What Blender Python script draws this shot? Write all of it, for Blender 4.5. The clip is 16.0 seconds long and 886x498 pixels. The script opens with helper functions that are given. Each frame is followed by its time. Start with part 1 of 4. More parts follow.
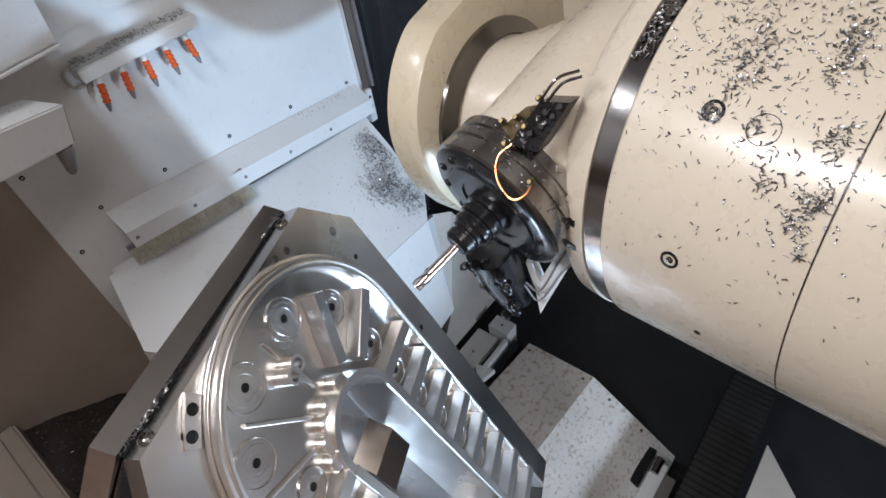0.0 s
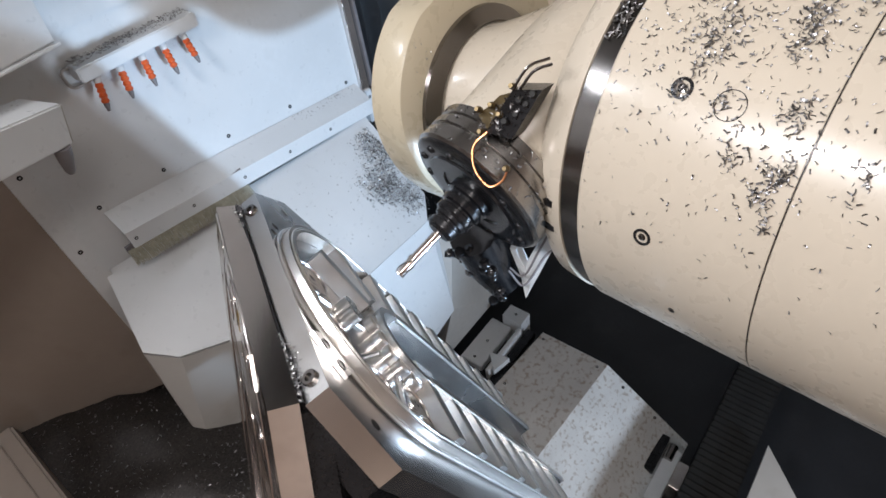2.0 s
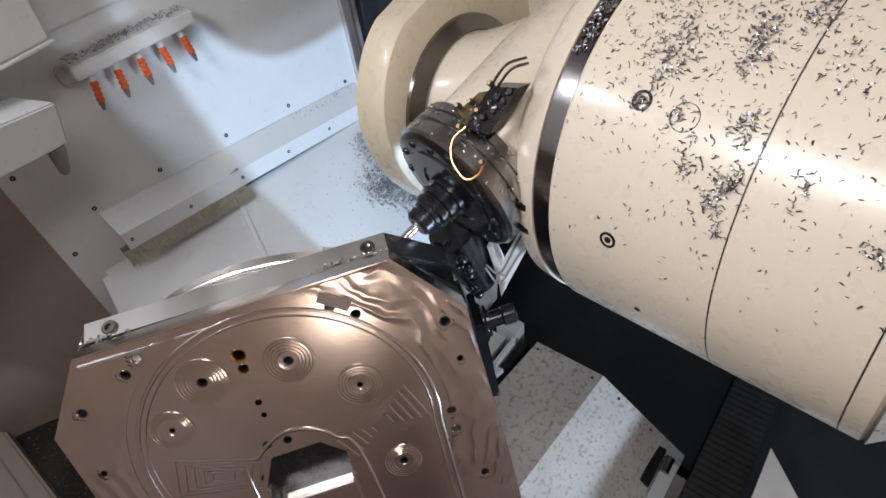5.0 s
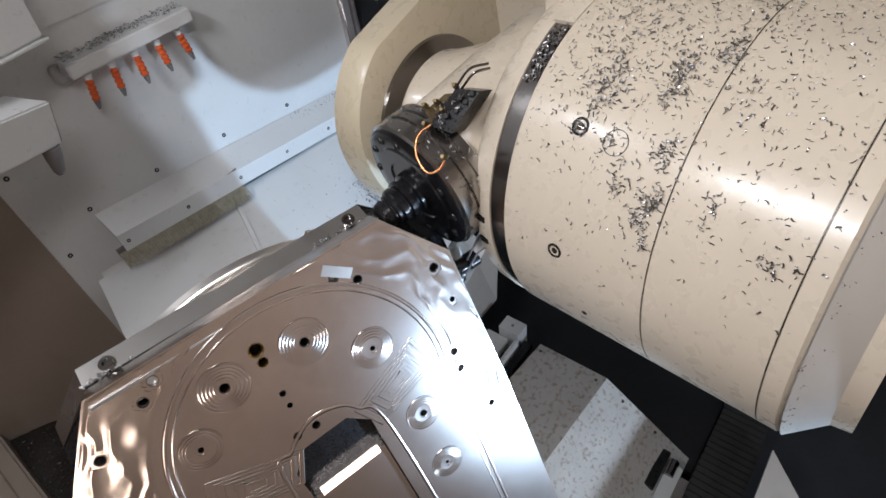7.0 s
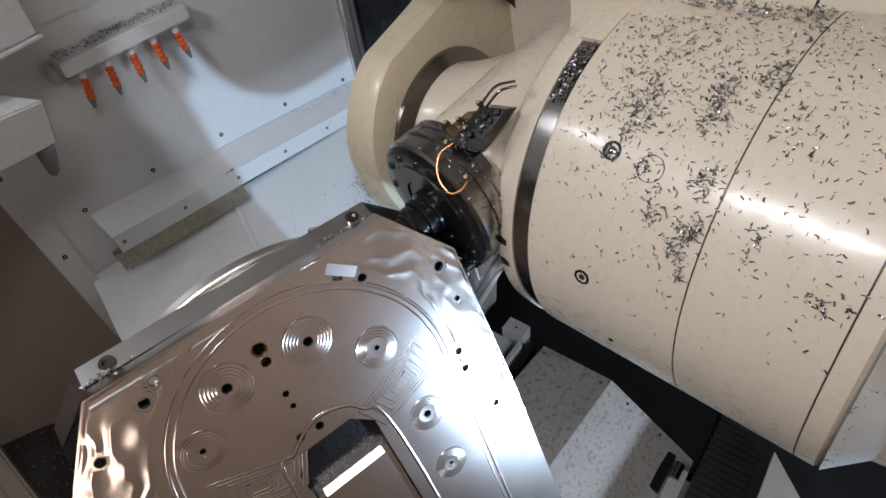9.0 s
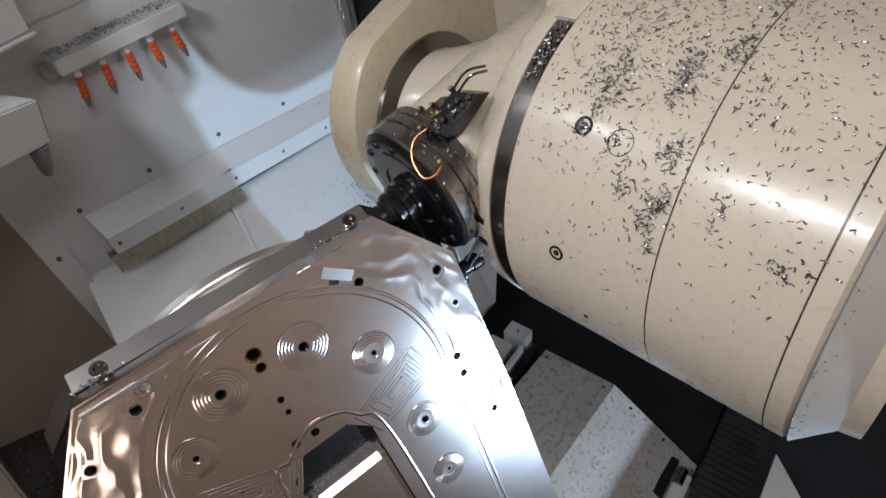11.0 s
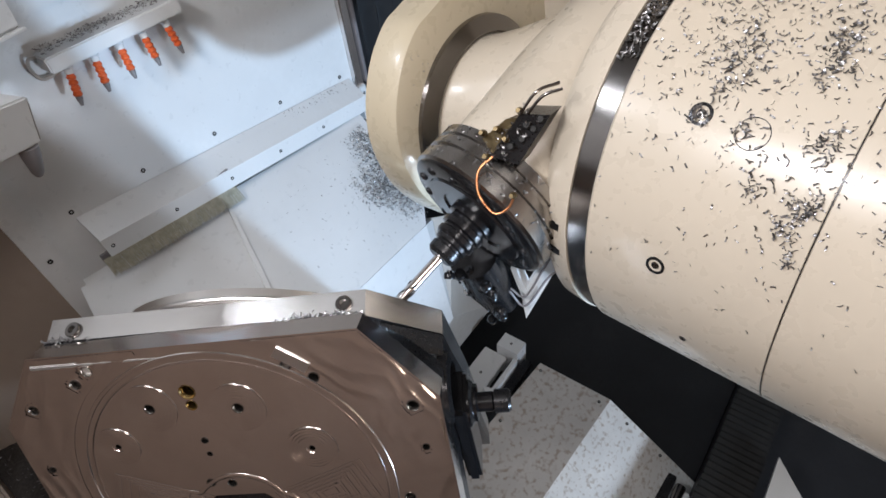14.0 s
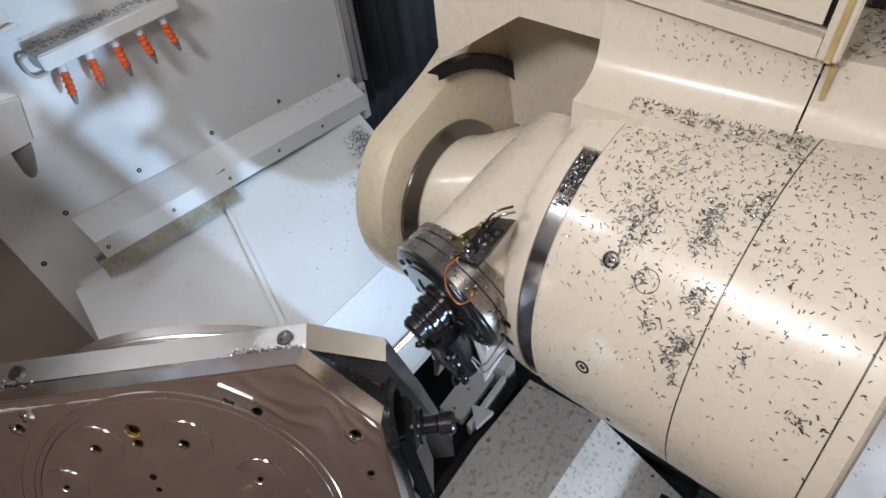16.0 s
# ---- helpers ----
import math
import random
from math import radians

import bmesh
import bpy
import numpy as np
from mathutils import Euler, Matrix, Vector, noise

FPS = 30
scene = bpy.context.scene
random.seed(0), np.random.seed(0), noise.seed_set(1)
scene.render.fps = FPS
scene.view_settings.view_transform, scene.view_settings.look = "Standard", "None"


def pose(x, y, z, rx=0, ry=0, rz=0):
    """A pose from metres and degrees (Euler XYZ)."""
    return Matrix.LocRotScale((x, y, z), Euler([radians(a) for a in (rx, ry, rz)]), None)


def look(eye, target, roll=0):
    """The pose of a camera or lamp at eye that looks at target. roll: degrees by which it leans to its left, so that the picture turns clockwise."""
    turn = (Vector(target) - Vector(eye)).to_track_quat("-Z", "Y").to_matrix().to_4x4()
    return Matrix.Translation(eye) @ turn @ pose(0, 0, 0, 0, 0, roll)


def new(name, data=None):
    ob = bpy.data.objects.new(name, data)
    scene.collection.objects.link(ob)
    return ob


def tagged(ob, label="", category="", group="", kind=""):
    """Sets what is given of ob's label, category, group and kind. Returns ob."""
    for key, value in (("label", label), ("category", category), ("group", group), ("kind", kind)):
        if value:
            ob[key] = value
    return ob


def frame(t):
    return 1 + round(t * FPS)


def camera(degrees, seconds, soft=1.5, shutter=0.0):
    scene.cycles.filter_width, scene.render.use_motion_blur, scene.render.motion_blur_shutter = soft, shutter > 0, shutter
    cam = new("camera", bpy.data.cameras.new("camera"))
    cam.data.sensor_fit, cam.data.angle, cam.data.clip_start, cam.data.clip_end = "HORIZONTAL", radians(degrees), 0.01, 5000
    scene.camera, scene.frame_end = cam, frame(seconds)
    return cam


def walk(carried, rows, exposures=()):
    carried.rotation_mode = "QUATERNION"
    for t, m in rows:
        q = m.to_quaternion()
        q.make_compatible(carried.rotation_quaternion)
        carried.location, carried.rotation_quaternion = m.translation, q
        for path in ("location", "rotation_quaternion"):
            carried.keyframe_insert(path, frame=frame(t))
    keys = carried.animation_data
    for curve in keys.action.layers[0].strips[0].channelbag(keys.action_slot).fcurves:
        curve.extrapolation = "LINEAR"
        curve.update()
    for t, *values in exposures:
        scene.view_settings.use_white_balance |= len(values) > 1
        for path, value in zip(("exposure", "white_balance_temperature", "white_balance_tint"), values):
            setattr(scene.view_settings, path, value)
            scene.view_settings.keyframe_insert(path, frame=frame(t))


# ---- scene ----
# ---- camera ----
cam = camera(76.19, 16.0, soft=1.6)
PATH = [
    (0.0, pose(-0.0002, -0.0005, 2.5003, 44.489, 7.158, -52.162)),
    (1.0, pose(0.0006, 0.0026, 2.4989, 44.483, 7.126, -52.197)),
    (2.0, pose(0.0020, 0.0080, 2.4966, 44.466, 7.071, -52.252)),
    (3.0, pose(0.0039, 0.0152, 2.4935, 44.442, 6.998, -52.325)),
    (4.0, pose(0.0060, 0.0237, 2.4899, 44.412, 6.909, -52.414)),
    (5.0, pose(0.0084, 0.0333, 2.4858, 44.379, 6.807, -52.517)),
    (6.0, pose(0.0110, 0.0435, 2.4815, 44.344, 6.694, -52.631)),
    (7.0, pose(0.0136, 0.0541, 2.4770, 44.308, 6.572, -52.755)),
    (8.0, pose(0.0163, 0.0650, 2.4724, 44.273, 6.444, -52.888)),
    (9.0, pose(0.0189, 0.0760, 2.4677, 44.239, 6.310, -53.026)),
    (10.0, pose(0.0216, 0.0872, 2.4629, 44.205, 6.173, -53.168)),
    (11.0, pose(0.0243, 0.0984, 2.4581, 44.172, 6.034, -53.313)),
    (12.0, pose(0.0270, 0.1097, 2.4532, 44.139, 5.893, -53.459)),
    (13.0, pose(0.0298, 0.1213, 2.4481, 44.105, 5.752, -53.604)),
    (14.0, pose(0.0329, 0.1332, 2.4428, 44.068, 5.611, -53.747)),
    (15.0, pose(0.0361, 0.1457, 2.4370, 44.028, 5.472, -53.886)),
    (16.0, pose(0.0397, 0.1588, 2.4308, 43.982, 5.334, -54.018)),
]
walk(cam, PATH, exposures=[(t, ev, 6150, 12) for t, ev in ((0.0, 0.15), (2.0, 0.25), (4.0, 0.32), (6.5, 0.14), (7.0, 0.08), (7.5, -0.15), (8.0, -0.18), (9.0, -0.2), (12.0, -0.17), (13.0, 0.1), (13.5, 0.28), (14.5, 0.3), (16.0, 0.32))])

# ---- light ----
world = bpy.data.worlds.new("world")
world.use_nodes = True
scene.world = world
world.node_tree.nodes["Background"].inputs[0].default_value = (0.9, 0.85, 0.8, 1)
world.node_tree.nodes["Background"].inputs[1].default_value = 0.03


def area(name, eye, target, sx, sy, watts, colour):
    data = bpy.data.lights.new(name, "AREA")
    data.shape, data.size, data.size_y, data.energy, data.color = "RECTANGLE", sx, sy, watts, colour
    ob = new(name, data)
    ob.matrix_world = look(eye, target)
    return ob


def spot(name, eye, target, watts, colour, angle, blend, radius=0.03):
    data = bpy.data.lights.new(name, "SPOT")
    data.energy, data.color, data.spot_size, data.spot_blend, data.shadow_soft_size = watts, colour, radians(angle), blend, radius
    ob = new(name, data)
    ob.matrix_world = look(eye, target)
    return ob


# LED bar high on the west side, cool spot and low lamp in the door, small lamp above the rear corner, warm lamp on the
# west side; the one under the ceiling is an added warm fill
area("led_bar", (-0.62, 0.66, 3.08), (0.62, 0.25, 1.75), 0.55, 0.10, 19.5, (1.0, 0.965, 0.93))
spot("wall_spot", (0.48, -1.50, 0.95), (0.92, 1.60, 1.58), 225, (0.58, 0.79, 1.0), 40, 0.9, 0.06)
area("low_lamp", (0.88, -1.42, 0.66), (0.85, 0.6, 0.9), 0.14, 0.22, 15, (0.78, 0.89, 1.0))
area("rear_lamp", (-0.29, 1.60, 3.20), (0.65, 0.40, 1.9), 0.24, 0.10, 5.5, (0.96, 0.98, 1.0))
area("side_lamp", (-1.5, -1.1, 1.70), (0.2, 0.7, 1.7), 0.30, 0.22, 1.9, (1.0, 0.78, 0.60))
area("ceiling_lamp", (-0.2, -0.3, 3.5), (-0.2, -0.2, 0.0), 0.8, 0.4, 14, (1.0, 0.92, 0.84))

# ---- materials ----


def material(name, colour, rough=0.5, metal=0.0, vary=0.06, scale=8.0, bump=0.0, bscale=120.0, dirt=None, stretch=(1, 1, 1), per_object=0.0, coat=0.0):
    """A surface with broad and fine variation of colour and gloss, fine relief, and optional blotches of dirt."""
    m = bpy.data.materials.new(name)
    m.use_nodes = True
    nt = m.node_tree
    b = nt.nodes["Principled BSDF"]
    tc = nt.nodes.new("ShaderNodeTexCoord")
    mp = nt.nodes.new("ShaderNodeMapping")
    mp.inputs["Scale"].default_value = stretch
    nt.links.new(tc.outputs["Object"], mp.inputs["Vector"])

    def tex(s, detail):
        n = nt.nodes.new("ShaderNodeTexNoise")
        n.inputs["Scale"].default_value, n.inputs["Detail"].default_value = s, detail
        nt.links.new(mp.outputs[0], n.inputs["Vector"])
        return n

    def ramp(src, lo, hi, a, c):
        r = nt.nodes.new("ShaderNodeMapRange")
        r.inputs[1].default_value, r.inputs[2].default_value, r.inputs[3].default_value, r.inputs[4].default_value = lo, hi, a, c
        nt.links.new(src, r.inputs[0])
        return r.outputs[0]

    def mix(f, a, c, mode="MIX"):
        n = nt.nodes.new("ShaderNodeMix")
        n.data_type, n.blend_type = "RGBA", mode
        for i, v in ((0, f), (6, a), (7, c)):
            if hasattr(v, "is_output"):
                nt.links.new(v, n.inputs[i])
            else:
                n.inputs[i].default_value = v if i == 0 else (*v, 1)
        return n.outputs[2]

    broad, fine = tex(scale, 4), tex(scale * 14, 3)
    dark = tuple(c * (1 - vary * 2.2) for c in colour)
    lite = tuple(min(1, c * (1 + vary)) for c in colour)
    col = mix(ramp(broad.outputs[0], 0.3, 0.7, 0, 1), dark, lite)
    col = mix(ramp(fine.outputs[0], 0.35, 0.65, 0, 0.5), col, tuple(c * (1 - vary) for c in colour))
    if dirt:
        blot = tex(dirt[1], 8)
        col = mix(ramp(blot.outputs[0], dirt[2], dirt[2] + 0.14, 0, dirt[3]), col, dirt[0])
    if per_object:
        info = nt.nodes.new("ShaderNodeObjectInfo")
        col = mix(ramp(info.outputs["Random"], 0, 1, 0, per_object), col, tuple(c * 0.6 for c in colour))
    nt.links.new(col, b.inputs["Base Color"])
    spread = 0.07 if metal > 0.9 else 0.22
    nt.links.new(ramp(broad.outputs[0] if metal > 0.9 else fine.outputs[0], 0.3, 0.7, max(0.02, rough * (1 - spread)), min(1, rough * (1 + spread))), b.inputs["Roughness"])
    b.inputs["Metallic"].default_value = metal
    b.inputs["Coat Weight"].default_value = coat
    b.inputs["Coat Roughness"].default_value = 0.12
    if bump:
        n = nt.nodes.new("ShaderNodeBump")
        g = tex(bscale, 2)
        n.inputs["Strength"].default_value, n.inputs["Distance"].default_value = bump, 0.001
        nt.links.new(g.outputs[0], n.inputs["Height"])
        nt.links.new(n.outputs[0], b.inputs["Normal"])
    return m


CREAM = material("cream_enamel", (0.58, 0.515, 0.42), 0.30, 0, 0.04, 3, 0.0, 200, dirt=((0.50, 0.42, 0.31), 2.5, 0.58, 0.35), coat=0.22)
WHITE = material("white_enamel", (0.70, 0.72, 0.735), 0.33, 0, 0.05, 3, 0.06, 260, dirt=((0.36, 0.33, 0.29), 3.0, 0.62, 0.35), coat=0.2)
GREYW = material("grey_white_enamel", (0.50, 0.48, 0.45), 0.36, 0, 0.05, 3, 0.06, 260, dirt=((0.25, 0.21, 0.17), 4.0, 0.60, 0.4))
DIRTYW = material("soiled_white_enamel", (0.74, 0.76, 0.76), 0.42, 0, 0.07, 6, 0.1, 200, dirt=((0.30, 0.24, 0.18), 60.0, 0.53, 0.6))
ALU = material("milled_aluminium", (0.78, 0.77, 0.76), 0.26, 1, 0.06, 5, 0.04, 160, dirt=((0.58, 0.55, 0.53), 7.0, 0.50, 0.6))
ALUS = material("turned_aluminium", (0.84, 0.82, 0.80), 0.32, 1, 0.04, 9, 0.08, 200)
ALUF = material("faced_aluminium", (0.80, 0.755, 0.73), 0.17, 1, 0.07, 5, 0.02, 160, dirt=((0.62, 0.56, 0.53), 6.0, 0.52, 0.5))
STEEL = material("ground_steel", (0.26, 0.245, 0.235), 0.20, 1, 0.04, 10, 0.02, 220)
BLACKS = material("black_oxide_steel", (0.035, 0.035, 0.038), 0.30, 0.7, 0.2, 18, 0.12, 180)
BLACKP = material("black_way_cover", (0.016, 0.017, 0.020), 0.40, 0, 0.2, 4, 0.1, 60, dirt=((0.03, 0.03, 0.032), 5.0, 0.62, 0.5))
RUBBER = material("ribbed_black_rubber", (0.012, 0.012, 0.012), 0.65, 0, 0.2, 40, 0.4, 160)
CHIP = material("aluminium_chip", (0.30, 0.295, 0.30), 0.36, 1, 0.25, 60)
SWARF = material("fine_swarf", (0.055, 0.048, 0.044), 0.5, 0.5, 0.35, 160, 0.6, 400)
ORANGE = material("orange_plastic", (0.75, 0.13, 0.03), 0.38, 0, 0.08, 30)
GREYP = material("grey_plastic", (0.20, 0.19, 0.20), 0.4, 0, 0.1, 30)
SLIDETOP = material("soiled_grey_enamel", (0.60, 0.58, 0.55), 0.45, 0, 0.08, 6, 0.1, 200, dirt=((0.28, 0.20, 0.14), 48.0, 0.52, 0.65))
BRASS = material("brass", (0.42, 0.30, 0.13), 0.28, 1, 0.12, 40)
DULLBRASS = material("dull_brass", (0.15, 0.11, 0.055), 0.42, 0.8, 0.25, 60, 0.2, 200)
COPPER = material("copper_tube", (0.48, 0.20, 0.09), 0.28, 1, 0.1, 40)
BRISTLE = material("brush_bristle", (0.46, 0.44, 0.35), 0.8, 0, 0.15, 60, 0.5, 300)
BROWN = material("warm_brown_enamel", (0.38, 0.275, 0.215), 0.45, 0, 0.08, 2)
DOORGREY = material("warm_door_enamel", (0.60, 0.475, 0.39), 0.4, 0, 0.08, 2)
STAIN = material("dried_coolant", (0.42, 0.31, 0.14), 0.5, 0, 0.2, 30)
# grey-white enamel darkened to carry the shade of the west corner; soiling on top
SHADEW = material("shaded_taupe_enamel", (0.33, 0.28, 0.24), 0.42, 0, 0.06, 2, dirt=((0.16, 0.12, 0.09), 3.0, 0.58, 0.4))
STRIPM = material("dull_milled_aluminium", (0.76, 0.75, 0.74), 0.50, 1, 0.06, 6, 0.05, 200)
ARMCREAM = material("yellowed_cream_enamel", (0.56, 0.49, 0.36), 0.3, 0, 0.03, 3, coat=0.4)
OILY = material("oily_black_steel", (0.012, 0.012, 0.014), 0.22, 0.3, 0.25, 30, 0.1, 160, coat=0.2)
FLANGE = material("turned_flange_steel", (0.42, 0.40, 0.38), 0.24, 1, 0.06, 12, 0.03, 220)
CEIL = material("ceiling_paint", (0.32, 0.30, 0.28), 0.5, 0, 0.05, 3)

# ---- building helpers ----


def part(name, bm, mat, parent=None, label="", m=None, smooth=True, kind=""):
    bmesh.ops.recalc_face_normals(bm, faces=bm.faces)
    me = bpy.data.meshes.new(name)
    bm.to_mesh(me)
    bm.free()
    if smooth:
        me.polygons.foreach_set("use_smooth", [True] * len(me.polygons))
        me.set_sharp_from_angle(angle=radians(35))
    me.materials.append(mat)
    ob = new(name, me)
    if parent:
        ob.parent = parent
    if m is not None:
        ob.matrix_basis = m
    return tagged(ob, label=label, kind=kind)


def again(ob, m, parent=None):
    """Another object on the same mesh."""
    o = new(ob.name.split(".")[0], ob.data)
    o.parent = parent or ob.parent
    o.matrix_basis = m
    return o


def box(x0, y0, z0, x1, y1, z1, bevel=0.0, bm=None):
    bm = bm or bmesh.new()
    r = bmesh.ops.create_cube(bm, size=1, matrix=Matrix.LocRotScale(((x0 + x1) / 2, (y0 + y1) / 2, (z0 + z1) / 2), None, (abs(x1 - x0), abs(y1 - y0), abs(z1 - z0))))
    if bevel:
        edges = list({e for v in r["verts"] for e in v.link_edges})
        bmesh.ops.bevel(bm, geom=edges, offset=bevel, segments=2, affect="EDGES")
    return bm


def lathe(profile, n=48, m=None, bm=None, close=False):
    """Turns (radius, height) pairs round z."""
    bm = bm or bmesh.new()
    m = m or Matrix()
    rings = []
    for r, h in profile:
        if r < 1e-6:
            rings.append([bm.verts.new(m @ Vector((0, 0, h)))])
        else:
            rings.append([bm.verts.new(m @ Vector((r * math.cos(2 * math.pi * k / n), r * math.sin(2 * math.pi * k / n), h))) for k in range(n)])
    for a, b in zip(rings, rings[1:] + (rings[:1] if close else [])):
        for k in range(n):
            q = [a[k % len(a)], a[(k + 1) % len(a)], b[(k + 1) % len(b)], b[k % len(b)]]
            q = list(dict.fromkeys(q))
            if len(q) > 2:
                bm.faces.new(q)
    return bm


def slab(outer, holes, z0, z1, bm=None):
    """A flat plate from a closed outline, with openings through it."""
    bm = bm or bmesh.new()
    for z, flip in ((z0, True), (z1, False)):
        edges = []
        for loop in [outer] + holes:
            vs = [bm.verts.new((x, y, z)) for x, y in loop]
            edges += [bm.edges.new((vs[i], vs[(i + 1) % len(vs)])) for i in range(len(vs))]
        bmesh.ops.triangle_fill(bm, use_beauty=True, use_dissolve=False, edges=edges)
    for loop in [outer] + holes:
        for i in range(len(loop)):
            (xa, ya), (xb, yb) = loop[i], loop[(i + 1) % len(loop)]
            bm.faces.new([bm.verts.new((xa, ya, z0)), bm.verts.new((xb, yb, z0)), bm.verts.new((xb, yb, z1)), bm.verts.new((xa, ya, z1))])
    bmesh.ops.remove_doubles(bm, verts=bm.verts, dist=1e-6)
    return bm


def ring_pts(cx, cy, r, n=16, a0=0.0, a1=360.0):
    full = abs(a1 - a0) >= 359.9
    return [(cx + r * math.cos(radians(a0 + (a1 - a0) * k / (n if full else n - 1))), cy + r * math.sin(radians(a0 + (a1 - a0) * k / (n if full else n - 1)))) for k in range(n)]


def tube(points, r, n=8, bm=None, caps=True):
    bm = bm or bmesh.new()
    pts = [Vector(p) for p in points]
    rings, side = [], None
    for i, p in enumerate(pts):
        d = (pts[min(i + 1, len(pts) - 1)] - pts[max(i - 1, 0)]).normalized()
        side = d.orthogonal().normalized() if side is None else (side - d * side.dot(d)).normalized()
        up = d.cross(side)
        rad = r[i] if isinstance(r, (list, tuple)) else r
        rings.append([bm.verts.new(p + rad * (math.cos(2 * math.pi * k / n) * side + math.sin(2 * math.pi * k / n) * up)) for k in range(n)])
    for a, b in zip(rings, rings[1:]):
        for k in range(n):
            bm.faces.new((a[k], a[(k + 1) % n], b[(k + 1) % n], b[k]))
    if caps:
        bm.faces.new(rings[0][::-1])
        bm.faces.new(rings[-1])
    return bm


def smooth_line(points, n=6):
    """A Catmull-Rom line through points."""
    p = [Vector(q) for q in points]
    p = [2 * p[0] - p[1]] + p + [2 * p[-1] - p[-2]]
    out = []
    for i in range(1, len(p) - 2):
        for k in range(n):
            t = k / n
            out.append(0.5 * (2 * p[i] + (p[i + 1] - p[i - 1]) * t + (2 * p[i - 1] - 5 * p[i] + 4 * p[i + 1] - p[i + 2]) * t * t + (3 * p[i] - p[i - 1] - 3 * p[i + 1] + p[i + 2]) * t ** 3))
    return out + [p[-2]]


def prism(polygon, depth, bm=None):
    """A solid from a 3D polygon and a depth vector."""
    bm = bm or bmesh.new()
    d = Vector(depth)
    a = [bm.verts.new(Vector(p)) for p in polygon]
    b = [bm.verts.new(Vector(p) + d) for p in polygon]
    bm.faces.new(a)
    bm.faces.new(b[::-1])
    for i in range(len(a)):
        j = (i + 1) % len(a)
        bm.faces.new((a[i], b[i], b[j], a[j]))
    return bm


def thing(name, at, label, category, group=""):
    e = new(name)
    e.empty_display_size = 0.05
    e.location = at
    return tagged(e, label, category, group)


X_AXIS = pose(0, 0, 0, 0, 90, 0)      # turns z to +x
Y_AXIS = pose(0, 0, 0, -90, 0, 0)     # turns z to +y

# ---- enclosure ----
YW = 1.60


def structure(name, bm, mat, label, smooth=False):
    return tagged(part(name, bm, mat, None, label, smooth=smooth), category=name.split("_")[0], kind="structure")


structure("floor", box(-1.6, -1.6, -0.05, 2.9, 2.6, 0.0), BLACKP, "black machine floor under the table slide")
structure("ceiling", box(-1.6, -1.6, 3.6, 2.9, 2.6, 3.65), CEIL, "plain grey machine enclosure ceiling")
structure("wall_south", box(-1.6, -1.65, 0, 2.9, -1.6, 3.6), DOORGREY, "warm grey enamelled enclosure door behind the camera")
structure("wall_east", box(2.9, -1.6, 0, 2.95, 2.6, 3.6), WHITE, "white enamelled enclosure wall beside the carriage")
structure("wall_west", box(-1.65, -1.6, 0, -1.6, 2.6, 3.6), BROWN, "plain warm brown enclosure wall by the door")
structure("wall_far", box(-1.6, 2.6, 0, 2.9, 2.65, 3.6), BLACKP, "dark far enclosure wall")
wall_north = structure("wall_north", box(0.14, YW, 0.9, 1.30, YW + 0.03, 3.6, 0.002), WHITE, "white enamelled sheet metal rear wall panel")
# return wall that runs back from the corner post, lightly soiled, colour darkened for shade
wall_side = structure("wall_side", prism([(0.15, 1.60, 0.85), (0.15, 1.60, 3.6), (-1.6, 2.55, 3.6), (-1.6, 2.55, 0.85)], (0.015, 0.03, 0)), SHADEW, "grey-white angled enclosure wall, its shade put into the colour")
structure("corner_post", prism([(0.14, 1.585, 0.9), (0.14, 1.585, 2.6), (0.20, 1.585, 2.6), (0.20, 1.585, 0.9)], (0, 0.012, 0)), WHITE, "white folded sheet metal corner strip")
structure("seam_strip", box(0.20, 1.592, 2.012, 1.30, 1.599, 2.6, 0.002), WHITE, "white overlapping upper wall sheet")

SCREW = None


def screw(parent, at, axis, r=0.006, h=0.003, mat=None):
    """A dark countersunk screw head, its axis along the given direction."""
    global SCREW
    m = Matrix.Translation(at) @ Vector(axis).to_track_quat("Z", "Y").to_matrix().to_4x4() @ Matrix.Diagonal((r, r, h, 1))
    if SCREW is None:
        bm = lathe([(0.45, -1.0), (0.45, 0.3), (0.8, 0.7), (1, 0.2), (1, -1)], 12)
        SCREW = part("screw", bm, BLACKS, parent, m=m)
        return SCREW
    return again(SCREW, m, parent)


for x, z in ((0.4876, 1.5633), (0.7212, 1.5409), (0.9742, 1.5074), (1.2415, 1.4621), (0.281, 1.572)):
    screw(wall_north, (x, 1.5985, z), (0, -1, 0), 0.0065)
for x, z in ((0.17, 1.4976), (0.165, 1.07), (0.172, 1.76), (0.175, 2.05), (0.66, 2.03)):
    screw(wall_north, (x, 1.583 if x < 0.2 else 1.59, z), (0, -1, 0), 0.0065)

# folded deflector above the chip slope
trim = structure("trim", prism([(0.281, 1.598, 1.553), (0.281, 1.53, 1.502), (0.281, 1.525, 1.447), (0.281, 1.531, 1.447), (0.281, 1.536, 1.500), (0.281, 1.598, 1.547)], (1.0, 0.0, -0.115)), WHITE, "white folded sheet metal deflector along the wall")
for k in range(5):
    x = 0.30 + 0.19 * k
    screw(trim, (x, 1.5275, 1.474 - 0.115 * (x - 0.281)), (0, -1, 0.05), 0.0055)

